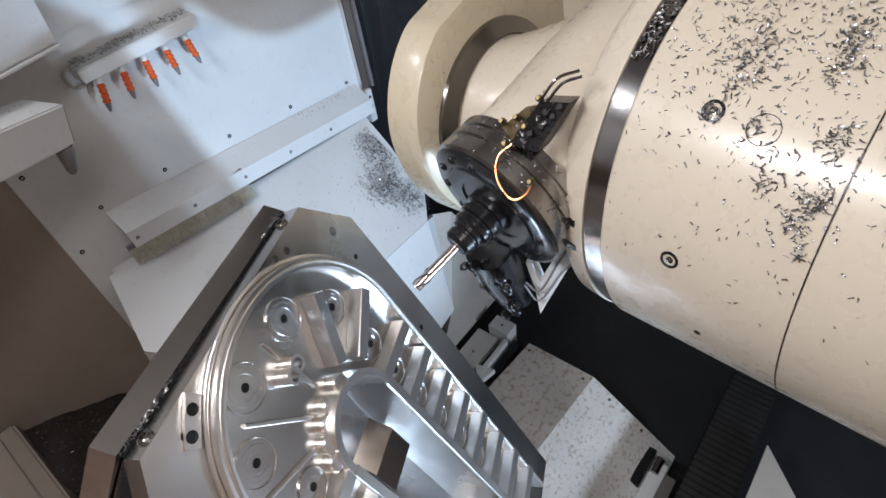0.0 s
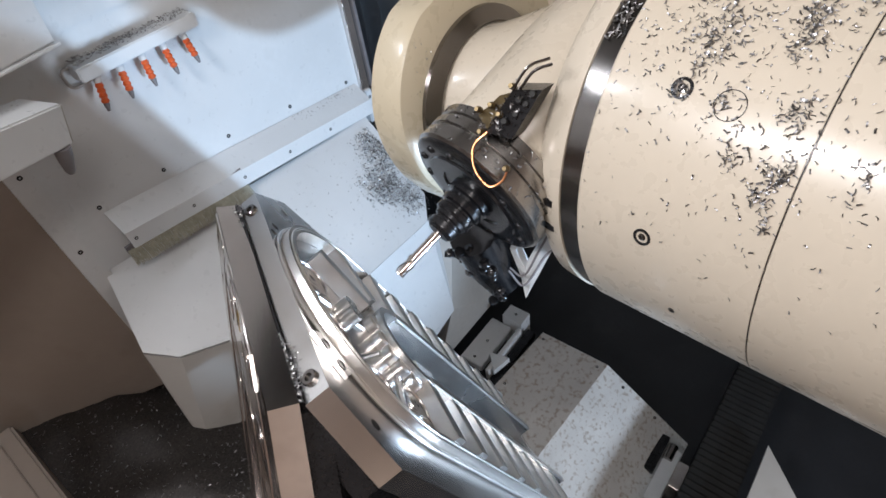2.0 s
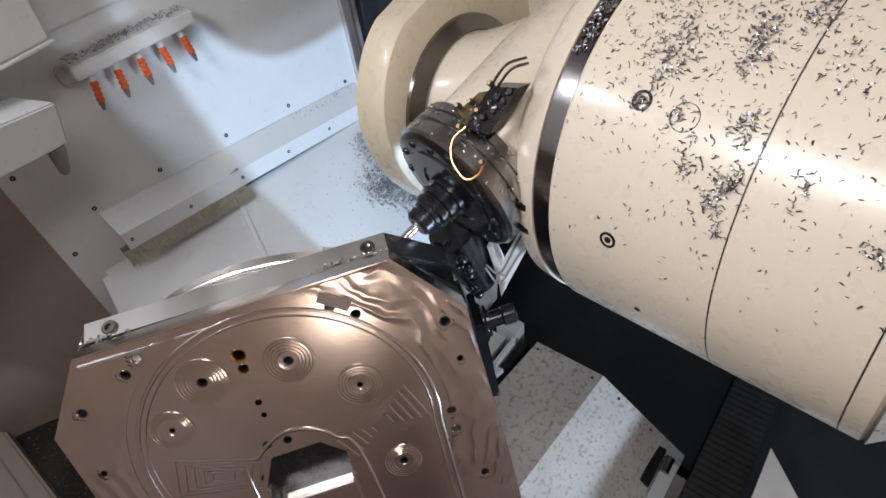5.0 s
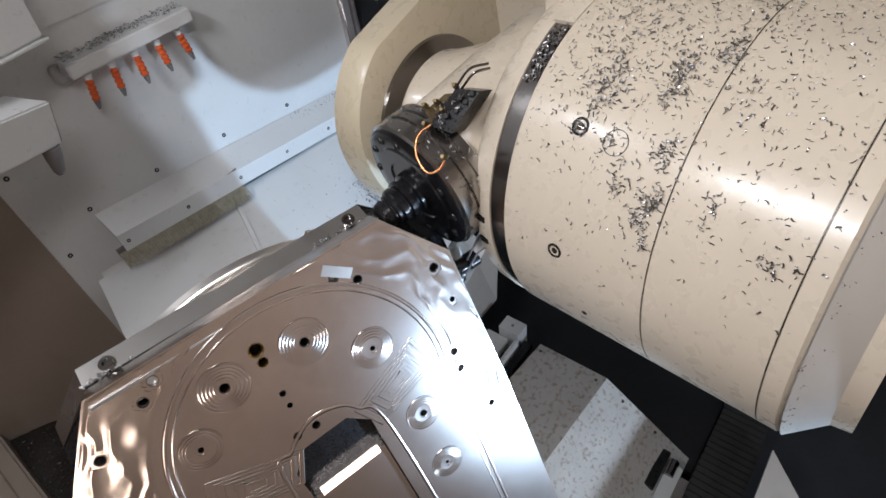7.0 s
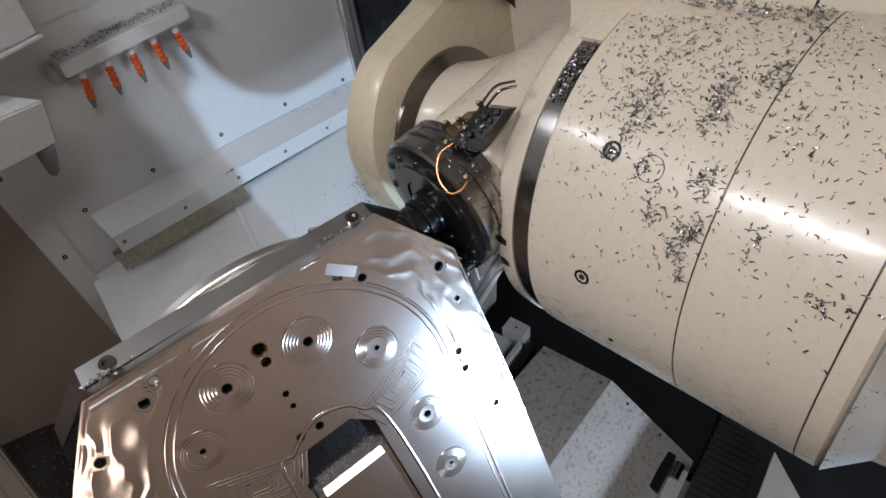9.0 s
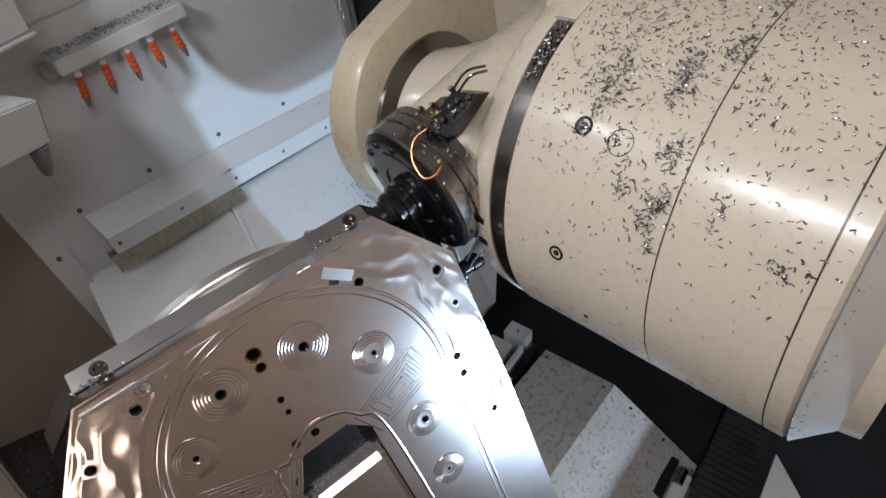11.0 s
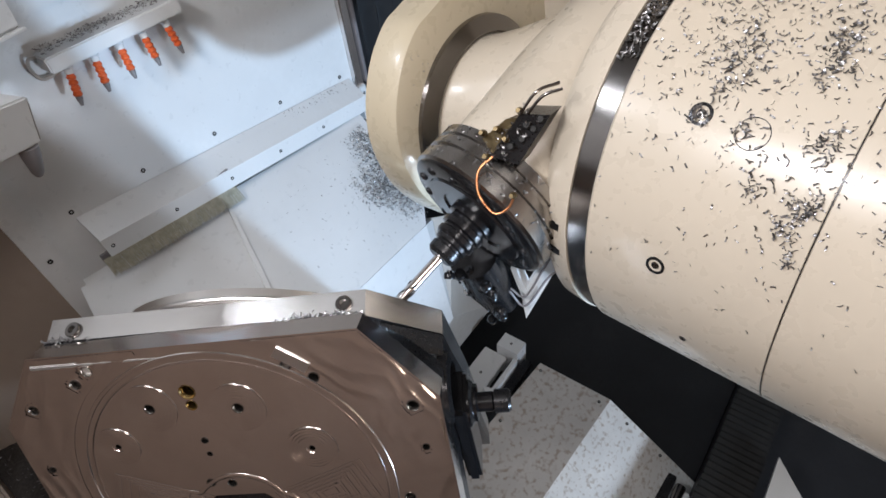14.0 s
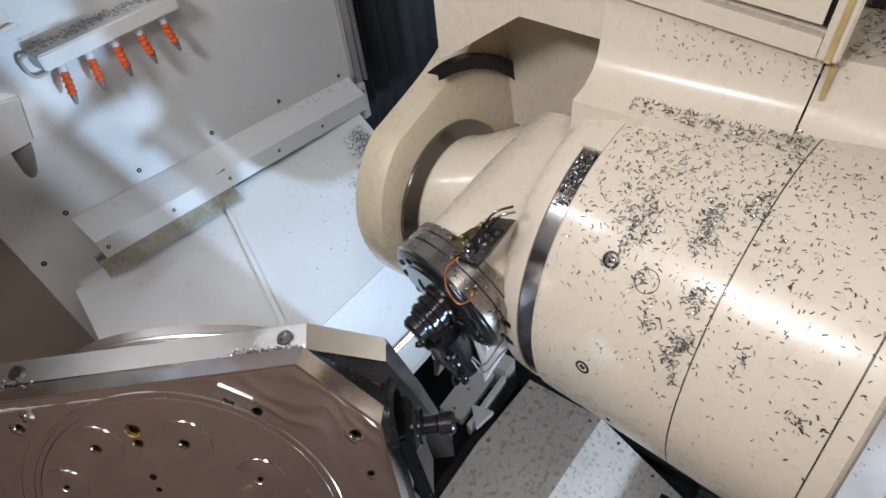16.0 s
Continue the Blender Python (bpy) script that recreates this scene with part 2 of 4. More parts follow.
# brush strip under the deflector: a holder and many bristle tufts
brush = tagged(new("brush_strip"), "worn khaki bristle brush strip under the deflector", "brush")
brush.location = (0.26, 1.528, 1.45)
part("holder", box(0, 0.004, -0.012, 0.42, 0.012, 0.012), GREYP, brush)
bm = bmesh.new()
rnd = random.Random(4)
for k in range(800):
    x = 0.42 * k / 800
    ln = 0.050 + rnd.uniform(-0.006, 0.004) - (0.02 if rnd.random() < 0.04 else 0)
    tip = Vector((x + rnd.uniform(-0.006, 0.006), -0.012 + rnd.uniform(-0.008, 0.008), -ln - 0.115 * x))
    tube([(x, rnd.uniform(0, 0.008), -0.115 * x), tip], [0.0011, 0.0007], 3, bm, False)
part("bristles", bm, BRISTLE, brush, "khaki bristles, uneven and clogged", kind="stuff")

# sloped chip panels
slope_left = structure("slope_panel_west", prism([(0.188, 1.598, 1.39), (0.646, 1.57, 1.362), (0.50, 1.2274, 1.0879), (0.169, 1.3418, 1.1794), (0.1082, 1.4037, 1.2289)], (0.0, 0.012, -0.02)), WHITE, "white sloped sheet metal chip panel below the brush")
slope_right = structure("slope_panel_east", prism([(0.646, 1.568, 1.368), (1.235, 1.53, 1.335), (1.225, 1.4136, 1.2408), (1.1882, 1.2362, 1.099), (1.1142, 1.1717, 1.0474), (0.7457, 1.1756, 1.0505), (0.47, 1.1808, 1.0547)], (0.0, 0.012, -0.02)), WHITE, "white sloped chip panel with scattered swarf")
structure("slope_seam", prism([(0.640, 1.566, 1.364), (0.654, 1.566, 1.366), (0.485, 1.18, 1.058), (0.467, 1.18, 1.056)], (0, -0.004, 0.006)), WHITE, "white folded seam between the chip panels")
structure("apron_panel", prism([(0.46, 1.181, 1.052), (0.7457, 1.1756, 1.0475), (1.1142, 1.1717, 1.0445), (1.17, 1.19, 1.02), (1.02, 1.02, 0.70), (0.86, 1.02, 0.66), (0.30, 1.04, 0.66)], (0.0, 0.02, -0.01)), WHITE, "steep white apron panel under the chip slope")
# apron and sill take the greyer enamel so their shade sits in the colour
structure("lower_apron", prism([(1.17, 1.20, 1.02), (1.24, 1.16, 1.0), (1.42, 1.08, 0.62), (1.36, 1.06, 0.40), (0.92, 1.06, 0.40), (1.02, 1.03, 0.70)], (0.0, 0.02, -0.01)), GREYW, "lower apron panel beside the slide, greyed for its shade")
structure("west_sill", prism([(0.1082, 1.408, 1.214), (0.169, 1.346, 1.165), (0.50, 1.233, 1.074), (0.40, 1.20, 0.62), (0.05, 1.36, 0.62)], (0.0, 0.02, -0.01)), GREYW, "sheet metal fold under the chip slope, greyed for its shade")

# rail cover and dark bellows behind the right end of the wall
rail_post = thing("guide_rail_cover", (1.30, 1.58, 1.2), "grey metal guide rail cover beside dark bellows", "rail cover")
part("post", box(0, 0, 0.12, 0.035, 0.07, 1.6, 0.004), ALUF, rail_post, "dull aluminium post")
part("edge_strip", box(0.04, -0.01, 0.2, 0.052, 0.06, 1.6, 0.002), GREYP, rail_post)
part("end_bracket", box(-0.004, -0.012, 0.06, 0.03, 0.03, 0.20, 0.004), WHITE, rail_post, "white end bracket")
screw(rail_post, (0.013, -0.012, 0.17), (0, -1, 0), 0.006)
screw(rail_post, (0.013, -0.012, 0.13), (0, -1, 0), 0.006)
bellows = thing("bellows", (1.37, 1.62, 0.0), "black pleated bellows cover", "bellows")
pleat = None
for k in range(12):
    m = pose(0.09 * k, 0, 0)
    if pleat is None:
        pleat = part("pleat", prism([(0, 0.05, 0), (0.043, 0.0, 0), (0.047, 0.0, 0), (0.0895, 0.05, 0), (0.0895, 0.058, 0), (0.045, 0.012, 0), (0, 0.058, 0)], (0, 0, 3.5)), BLACKP, bellows, m=m, smooth=False)
    else:
        again(pleat, m, bellows)

# coolant manifold with five jointed nozzles
manifold = thing("coolant_manifold", (0.41, 1.585, 1.922), "white coolant manifold bar with five orange nozzles, swarf on top", "coolant manifold")
part("bar", box(0, -0.045, -0.018, 0.345, 0.012, 0.018, 0.003), WHITE, manifold)
part("end_pipe", tube(smooth_line([(0.0, 0.0, 0.012), (-0.016, 0.0, 0.014), (-0.022, 0.0, -0.004), (-0.012, 0.004, -0.034), (0.03, 0.008, -0.036), (0.12, 0.01, -0.026)]), 0.004), GREYW, manifold, "thin bent coolant pipe")


def seg_profile(k):
    z = -0.030 - 0.0145 * k
    return [(0.0, z + 0.004), (0.0085, z + 0.004), (0.0085, z), (0.0105, z - 0.002), (0.0105, z - 0.007), (0.007, z - 0.0105), (0.0, z - 0.0105)]


for k in range(5):
    bm = lathe([(0, 0.0), (0.012, 0.0), (0.012, -0.012), (0.010, -0.014), (0.010, -0.026), (0, -0.026)], 20)
    noz = part("nozzle", bm, WHITE, manifold, "orange segmented coolant nozzle with a grey tip", m=pose(0.042 + 0.0636 * k, -0.022, -0.016, -10, 14 - 4.5 * k, 0) @ Matrix.Diagonal((0.95, 0.95, 0.88, 1)))
    for j in range(4):
        part("segment", lathe(seg_profile(j), 18), ORANGE, noz, "orange plastic joint segment" if j == 0 else "")
    part("tip", lathe([(0, -0.084), (0.008, -0.084), (0.0075, -0.09), (0.0035, -0.108), (0.0, -0.108)], 16), GREYP, noz, "grey plastic nozzle tip")

# beam with a dark nozzle and a cover box on the side wall
beam = thing("spray_beam", (0.260, 1.375, 1.935), "white square beam with a dark spray nozzle", "beam")
beam.rotation_euler = (radians(8), radians(14), radians(29))
part("beam_tube", box(-1.3, -0.05, -0.045, 0.0, 0.05, 0.045, 0.004), WHITE, beam)
part("end_cap", box(0.0005, -0.046, -0.041, 0.004, 0.046, 0.041, 0.001), GREYW, beam, "grey-white end cap")
part("spray_nozzle", lathe([(0, 0), (0.016, 0), (0.015, -0.018), (0.010, -0.05), (0.006, -0.058), (0, -0.058)], 20), GREYP, beam, "dark grey plastic spray nozzle", m=pose(-0.022, -0.036, -0.044, 8, -12, 0) @ Matrix.Diagonal((1.15, 1.15, 1.25, 1)))
cover = thing("cover_box", (0.315, 1.555, 2.046), "white sheet metal cover box on the side wall", "cover")
cover.rotation_euler = (0, radians(6), radians(28))
part("cover_shell", box(-0.9, -0.14, 0.0, 0.0, 0.06, 0.5, 0.006), WHITE, cover)
part("cover_flange", box(-0.9, -0.146, -0.006, 0.003, 0.06, 0.0, 0.001), WHITE, cover)

# chip pile and step at the foot of the side wall
rnd = random.Random(11)
bm = bmesh.new()
N = 40
grid = []
for i in range(N + 1):
    row = []
    for j in range(N + 1):
        x, y = -0.75 + 1.0 * i / N, 0.55 + 1.5 * j / N
        h = 0.90 + 0.05 * noise.noise(Vector((x * 5, y * 5, 0))) + 0.012 * noise.noise(Vector((x * 40, y * 40, 3))) - 0.35 * max(0, 1.25 - y) - 0.5 * max(0, x + 0.02)
        row.append(bm.verts.new((x, y, h)))
    grid.append(row)
for i in range(N):
    for j in range(N):
        bm.faces.new((grid[i][j], grid[i + 1][j], grid[i + 1][j + 1], grid[i][j + 1]))
chip_pile = tagged(part("chip_pile", bm, SWARF, None, "dark heap of fine metal swarf on the ledge"), category="swarf", kind="stuff")
step = thing("ledge_box", (-0.62, 1.62, 0.0), "soiled grey-white sheet metal ledge box beside the swarf", "ledge")
# ledge takes the same enamel with shade in its colour
part("ledge_shell", box(0, -0.6, 0.2, 0.33, 0.22, 0.955, 0.008), SHADEW, step)
part("ledge_rim", box(0.0, -0.6, 0.956, 0.28, 0.20, 0.966, 0.003), SHADEW, step)

# ---- loose chips ----


def chip_mesh(bm_verts, bm_faces, at, normal, size, rnd):
    """One small curled chip."""
    n = Vector(normal).normalized()
    a = n.orthogonal().normalized()
    a.rotate(Matrix.Rotation(rnd.uniform(0, 6.28), 3, n))
    b = n.cross(a)
    curl = rnd.uniform(0.8, 2.6)
    w = size * rnd.uniform(0.16, 0.34)
    tilt = rnd.uniform(-0.5, 0.9)
    base = len(bm_verts)
    segs = 4
    up = (n * math.cos(tilt) + b * math.sin(tilt)).normalized()
    wid = a.cross(up).normalized()
    for k in range(segs + 1):
        t = (k / segs - 0.5) * curl
        p = Vector(at) + n * (w * 0.55) + a * (size / curl) * math.sin(t) + up * (size / curl) * (1 - math.cos(t))
        bm_verts.append(p - wid * w * 0.5)
        bm_verts.append(p + wid * w * 0.5)
    for k in range(segs):
        i = base + 2 * k
        bm_faces.append((i, i + 1, i + 3, i + 2))


def chips(name, spots, parent, label, rnd, at=None):
    vs, fs = [], []
    for p, n, s in spots:
        chip_mesh(vs, fs, p, n, s, rnd)
    me = bpy.data.meshes.new(name)
    me.from_pydata([tuple(v) for v in vs], [], fs)
    me.materials.append(CHIP)
    ob = new(name, me)
    if parent:
        ob.parent = parent
    return tagged(ob, label, kind="stuff")


rnd = random.Random(21)
spots = []
sn = Vector((0, -0.62, 0.78))
for k in range(2000):
    c = rnd.choice(((1.16, 1.42), (1.12, 1.36), (1.10, 1.30), (1.13, 1.25), (1.05, 1.34), (1.18, 1.46)))
    x, y = rnd.gauss(c[0], 0.035), rnd.gauss(c[1], 0.03)
    if 0.7 < x < 1.2 and 1.19 < y < 1.5:
        spots.append(((x, y, 1.368 + 0.8 * (y - 1.568) + 0.004), sn, rnd.uniform(0.004, 0.011)))
for k in range(90):
    x, y = rnd.uniform(0.7, 1.15), rnd.uniform(1.2, 1.5)
    spots.append(((x, y, 1.368 + 0.8 * (y - 1.568) + 0.004), sn, rnd.uniform(0.003, 0.009)))
for k in range(60):
    x = rnd.uniform(0.95, 1.25)
    spots.append(((x, rnd.uniform(1.535, 1.59), 1.51 - 0.115 * (x - 0.281) + 0.045), (0, -0.5, 0.8), rnd.uniform(0.003, 0.008)))
tagged(chips("swarf", spots, None, "scattered bright metal chips on the white slope", rnd), category="chips")
spots = [((rnd.uniform(0.415, 0.745), rnd.uniform(1.545, 1.595), 1.944 + rnd.random() * 0.006), (0, 0, 1), rnd.uniform(0.005, 0.010)) for k in range(420)]
tagged(chips("swarf", spots, None, "heap of dark metal chips on the manifold bar", rnd), category="chips")
spots = []
for k in range(2600):
    x, y = rnd.uniform(-0.72, 0.22), rnd.uniform(0.6, 2.0)
    h = 0.90 + 0.05 * noise.noise(Vector((x * 5, y * 5, 0))) + 0.012 * noise.noise(Vector((x * 40, y * 40, 3))) - 0.35 * max(0, 1.25 - y) - 0.5 * max(0, x + 0.02)
    spots.append(((x, y, h + 0.003), (rnd.uniform(-0.4, 0.4), rnd.uniform(-0.4, 0.4), 1), rnd.uniform(0.004, 0.012)))
tagged(chips("swarf", spots, None, "loose chips strewn over the dark swarf heap", rnd), category="chips")

# ---- carriage with forked spindle head (its space: world of the start, lowered by 2.5) ----
spindle_head = thing("machine_carriage", (0, 0, 2.5), "cream-painted carriage with drum and fork arm, strewn with chips", "machine carriage")
DX, DZ, DR = 0.8694, -0.6199, 0.329
DRUM = Matrix.Translation((DX, 0, DZ)) @ pose(0, 0, 0, -5.404, 0, -8.279)
ARM = pose(0.8647, 0, -0.6407, -6.286, 0, -3.42)


def along_y(profile, n=128):
    return lathe(profile, n, DRUM @ Y_AXIS)


R = DR
part("drum", along_y([(R - 0.03, 0.199), (R - 0.004, 0.199), (R, 0.195), (R, -0.068), (R - 0.002, -0.0695), (R, -0.071), (R, -0.2445), (R - 0.002, -0.246), (R, -0.2475), (R, -0.272), (R - 0.045, -0.317), (R - 0.05, -0.352)]), CREAM, spindle_head, "cream enamelled drum with two fine seams, sprinkled with chips")
part("end_ring", along_y([(R - 0.003, -0.278), (R - 0.048, -0.321), (R - 0.048, -0.327), (R + 0.001, -0.280)]), GREYW, spindle_head, "white chamfered end ring with chips")
part("black_band", along_y([(R - 0.02, 0.200), (R - 0.006, 0.200), (R - 0.006, 0.232), (R - 0.02, 0.232)]), STEEL, spindle_head, "dark polished steel band")
part("front_cap", along_y([(R - 0.02, 0.233), (R - 0.0035, 0.233), (R - 0.003, 0.2335), (R - 0.006, 0.268), (R - 0.022, 0.288), (R - 0.06, 0.296), (0.10, 0.300), (0.0, 0.300)]), CREAM, spindle_head, "cream rounded front cap")
part("seam_line", along_y([(R + 0.0004, -0.0689), (R + 0.0004, -0.0702)]), BLACKS, spindle_head, "thin dark joint line")
part("seam_line", along_y([(R + 0.0004, -0.2454), (R + 0.0004, -0.2467)]), BLACKS, spindle_head)


def on_drum(angle, y, lift=0.0):
    """A point on the drum and its outward normal; the angle is measured from -x upwards."""
    a = radians(angle)
    n = (DRUM.to_3x3() @ Vector((-math.cos(a), 0, math.sin(a)))).normalized()
    return DRUM @ Vector((0, y, 0)) + n * (DR + lift), n


for ang, y, r in ((6.7, 0.088, 0.013), (42.1, 0.093, 0.014), (40.8, 0.0305, 0.019), (-15.7, 0.040, 0.005)):
    p, n = on_drum(ang, y)
    m = Matrix.Translation(p) @ n.to_track_quat("Z", "Y").to_matrix().to_4x4()
    if r > 0.015:
        part("inset_ring", lathe([(r, -0.001), (r, 0.0006), (r * 0.95, 0.0006), (r * 0.95, -0.001)], 32), BLACKS, spindle_head, "thin dark inset ring", m=m)
        continue
    b = part("bolt", lathe([(r, -0.004), (r, 0.001), (r * 0.72, 0.0015), (r * 0.7, -0.003), (r * 0.45, -0.004), (0, -0.004)], 24), BLACKS, spindle_head, "dark recessed bolt", m=m)
    part("bolt_core", lathe([(r * 0.42, -0.003), (r * 0.42, 0.0005), (r * 0.2, 0.0012), (0, 0.0)], 12), STEEL, b)

SADDLE = pose(0.021, 0.006, -0.035)
# lip of the saddle that laps over the band at the top of the drum
bm = bmesh.new()
rows_v = []
for k in range(17):
    a = radians(69.5 + 30 * k / 16)
    rows_v.append([bm.verts.new((-r * math.cos(a), y, r * math.sin(a))) for r, y in ((R - 0.015, 0.196), (R + 0.0012, 0.196), (R + 0.0012, 0.234), (R - 0.001, 0.238), (R - 0.015, 0.238))])
for u, w in zip(rows_v, rows_v[1:]):
    for q in range(5):
        bm.faces.new((u[q], u[(q + 1) % 5], w[(q + 1) % 5], w[q]))
bm.faces.new(rows_v[0])
bm.faces.new(rows_v[-1][::-1])
part("saddle_lip", bm, CREAM, spindle_head, "cream lip over the end of the band", m=DRUM)
for ang in (4.5, -4.5):
    p, n = on_drum(ang, 0.256, -0.004)
    part("cap_slot", box(-0.011, -0.008, -0.004, 0.011, 0.008, 0.0012, 0.002), BLACKS, spindle_head, "dark slot in the front cap", m=Matrix.Translation(p) @ n.to_track_quat("Z", "Y").to_matrix().to_4x4())

# saddle wall that rises from the top of the drum
wall_profile = [(0.835, -0.2640), (0.88, -0.258), (0.91, -0.243), (0.925, -0.22), (0.93, -0.19), (0.935, 0.6), (1.6, 0.6), (1.6, -0.45), (0.84, -0.45)]
part("saddle", prism([(x, -0.012, z) for x, z in wall_profile], (0, 0.336, 0)), CREAM, spindle_head, "cream saddle wall blended into the drum", m=SADDLE)
wing_profile = [(x, min(z, -0.152)) for x, z in wall_profile]
part("saddle_wing", prism([(x + 0.004, -0.75, z - 0.003) for x, z in wing_profile], (0, 0.735, 0)), CREAM, spindle_head, "cream saddle wing with a stained seam", m=SADDLE)
# solid black block standing in for the darkness of the open recess
part("wing_recess", box(1.12, -0.75, -0.15, 1.6, -0.03, 0.6), BLACKP, spindle_head, "black block for the shade in the recess behind the saddle wing", m=SADDLE, smooth=False)
part("saddle_bridge", prism([(0.934, 0.3245, -0.197), (0.934, 0.49, -0.186), (0.934, 0.648, -0.293), (0.934, 0.69, -0.32), (0.934, 0.69, 0.6), (0.934, 0.3245, 0.6)], (0.66, 0, 0)), CREAM, spindle_head, "cream bridge over the spindle housing", m=SADDLE, smooth=False)
part("pocket_back", box(1.16, 0.325, -0.6, 1.19, 0.68, -0.15), CREAM, spindle_head, "shaded pocket wall behind the housing", m=SADDLE)
part("door_post", box(0.908, -0.03, -0.149, 0.932, -0.001, 0.6, 0.003), CREAM, spindle_head, "cream post with a yellow coolant stain", m=SADDLE)
part("coolant_stain", prism([(0.9055, -0.020, -0.148), (0.9055, -0.012, -0.148), (0.9055, -0.011, 0.2), (0.9055, -0.019, 0.2)], (0.001, 0, 0)), STAIN, spindle_head, "dried yellow coolant streak", m=SADDLE, smooth=False)
part("coolant_stain", prism([(0.9275, -0.030, -0.156), (0.9275, -0.021, -0.156), (0.9275, -0.024, -0.215), (0.9275, -0.031, -0.215)], (0.001, 0, 0)), STAIN, spindle_head, m=SADDLE, smooth=False)
ledge = [(0.0, -0.148), (0.45, -0.088), (0.45, -0.058), (0.0, -0.118)]
part("door_frame", prism([(0.912, y, z) for y, z in ledge], (0.022, 0, 0)), CREAM, spindle_head, "cream ledge under the service door", m=SADDLE, smooth=False)
part("service_door", prism([(0.908, 0.0065, -0.099), (0.908, 0.60, -0.022), (0.908, 0.60, 0.55), (0.908, 0.0065, 0.55)], (0.018, 0, 0)), CREAM, spindle_head, "cream service door panel in the saddle", m=SADDLE, smooth=False)
part("door_gap", prism([(0.915, 0.0, -0.104), (0.915, 0.62, -0.022), (0.915, 0.62, 0.56), (0.915, 0.0, 0.56)], (0.012, 0, 0)), BLACKS, spindle_head, "dark gap round the service door", m=SADDLE, smooth=False)
# far fork arm, square to the drum's axis: round-ended plate with a chamfered rim
edge = [(0.45, 0.47), (0.239, 0.387), (0.079, 0.313), (-0.07, 0.267), (-0.13, 0.247), (-0.187, 0.195), (-0.226, 0.125), (-0.241, 0.05), (-0.230, -0.035), (-0.195, -0.118), (-0.12, -0.21), (0.03, -0.27), (0.45, -0.27)]
edge = [(p[0], p[1]) for p in smooth_line([(x, z, 0) for x, z in edge], 5)]


def inset(pts, d):
    out = []
    for k in range(len(pts)):
        (xa, ya), (xb, yb) = pts[max(k - 1, 0)], pts[min(k + 1, len(pts) - 1)]
        ln = math.hypot(xb - xa, yb - ya)
        out.append((pts[k][0] - (yb - ya) / ln * d, pts[k][1] + (xb - xa) / ln * d))
    return out


bm = bmesh.new()
loops = [(edge, 0.75), (edge, 0.685), (inset(edge, 0.006), 0.670), (inset(edge, 0.040), 0.657)]
rows_v = [[bm.verts.new((x, y, z)) for x, z in pts] for pts, y in loops]
for a, c in zip(rows_v, rows_v[1:]):
    for k in range(len(a) - 1):
        bm.faces.new((a[k], a[k + 1], c[k + 1], c[k]))
bm.faces.new(rows_v[-1])
bm.faces.new(rows_v[0][::-1])
part("fork_arm", bm, ARMCREAM, spindle_head, "cream fork arm with a rounded chamfered end", m=ARM)
PIVOT = ARM @ Matrix.Translation((0.005, 0.652, 0.010)) @ Y_AXIS
part("bearing_ring", lathe([(0.165, -0.016), (0.169, -0.018), (0.200, -0.004), (0.202, 0.008)], 72, PIVOT), STEEL, spindle_head, "dark steel bearing ring")
# the spindle unit swivels about the drum's axis; its space is the carriage's
spindle_unit = thing("spindle_unit", (0, 0, 2.5), "swivelling milling spindle with steel flange, valve block and end mill", "spindle")
spindle_unit.scale = (1.04, 1.04, 1.04)
SWIVEL = DRUM.copy()
# spindle housing between the arms; the spindle dips away from the carriage
SY, SZ = 0.50, -0.70
sx_ = Vector((0.941, -0.188, 0.281)).normalized()
sy_ = Vector((0, 0, 1)).cross(sx_).normalized()
sz_ = sx_.cross(sy_)
SPIN = Matrix.Translation((0.551, 0.427, -0.623)) @ Matrix((sx_, sy_, sz_)).transposed().to_4x4() @ Matrix.Translation((-0.64, -SY, -SZ))


def along_x(profile, y=SY, z=SZ, n=64):
    return lathe(profile, n, SPIN @ Matrix.Translation((0, y, z)) @ X_AXIS)


part("housing", along_x([(0.0, 0.715), (0.116, 0.715), (0.120, 0.722), (0.124, 0.80), (0.13, 0.90), (0.13, 1.05), (0, 1.06)]), CREAM, spindle_unit, "cream cast spindle housing")
bm = bmesh.new()
rings = []
for y, x, z, r in ((0.305, 0.115, 0.02, 0.195), (0.315, 0.115, 0.02, 0.208), (0.37, 0.113, 0.018, 0.212), (0.45, 0.105, 0.015, 0.203), (0.52, 0.075, 0.010, 0.185), (0.58, 0.035, 0.010, 0.170), (0.62, 0.012, 0.010, 0.164), (0.665, 0.005, 0.010, 0.163)):
    rings.append([bm.verts.new((x + r * math.cos(2 * math.pi * k / 72), y, z + r * math.sin(2 * math.pi * k / 72))) for k in range(72)])
for a, c in zip(rings, rings[1:]):
    for k in range(72):
        bm.faces.new((a[k], a[(k + 1) % 72], c[(k + 1) % 72], c[k]))
bm.faces.new(rings[0])
part("housing_back", bm, CREAM, spindle_unit, "cream rounded housing casting", m=Matrix.Scale(1 / 1.04, 4) @ ARM)
# black crescent drawn for the shade in the gap where the arm meets the bridge
bm = bmesh.new()
rows_v = []
for (cx, cz, r), y, x1 in (((-0.03, -0.09, 0.426), 0.640, 0.345), ((0.042, 0.005, 0.344), 0.640, 0.375), ((0.042, 0.005, 0.344), 0.672, 0.375)):
    row = []
    for k in range(25):
        x = 0.008 + (x1 - 0.008) * k / 24
        row.append(bm.verts.new((x, y, cz + math.sqrt(r * r - (x - cx) ** 2))))
    rows_v.append(row)
for a, c in zip(rows_v, rows_v[1:]):
    for k in range(24):
        bm.faces.new((a[k], a[k + 1], c[k + 1], c[k]))
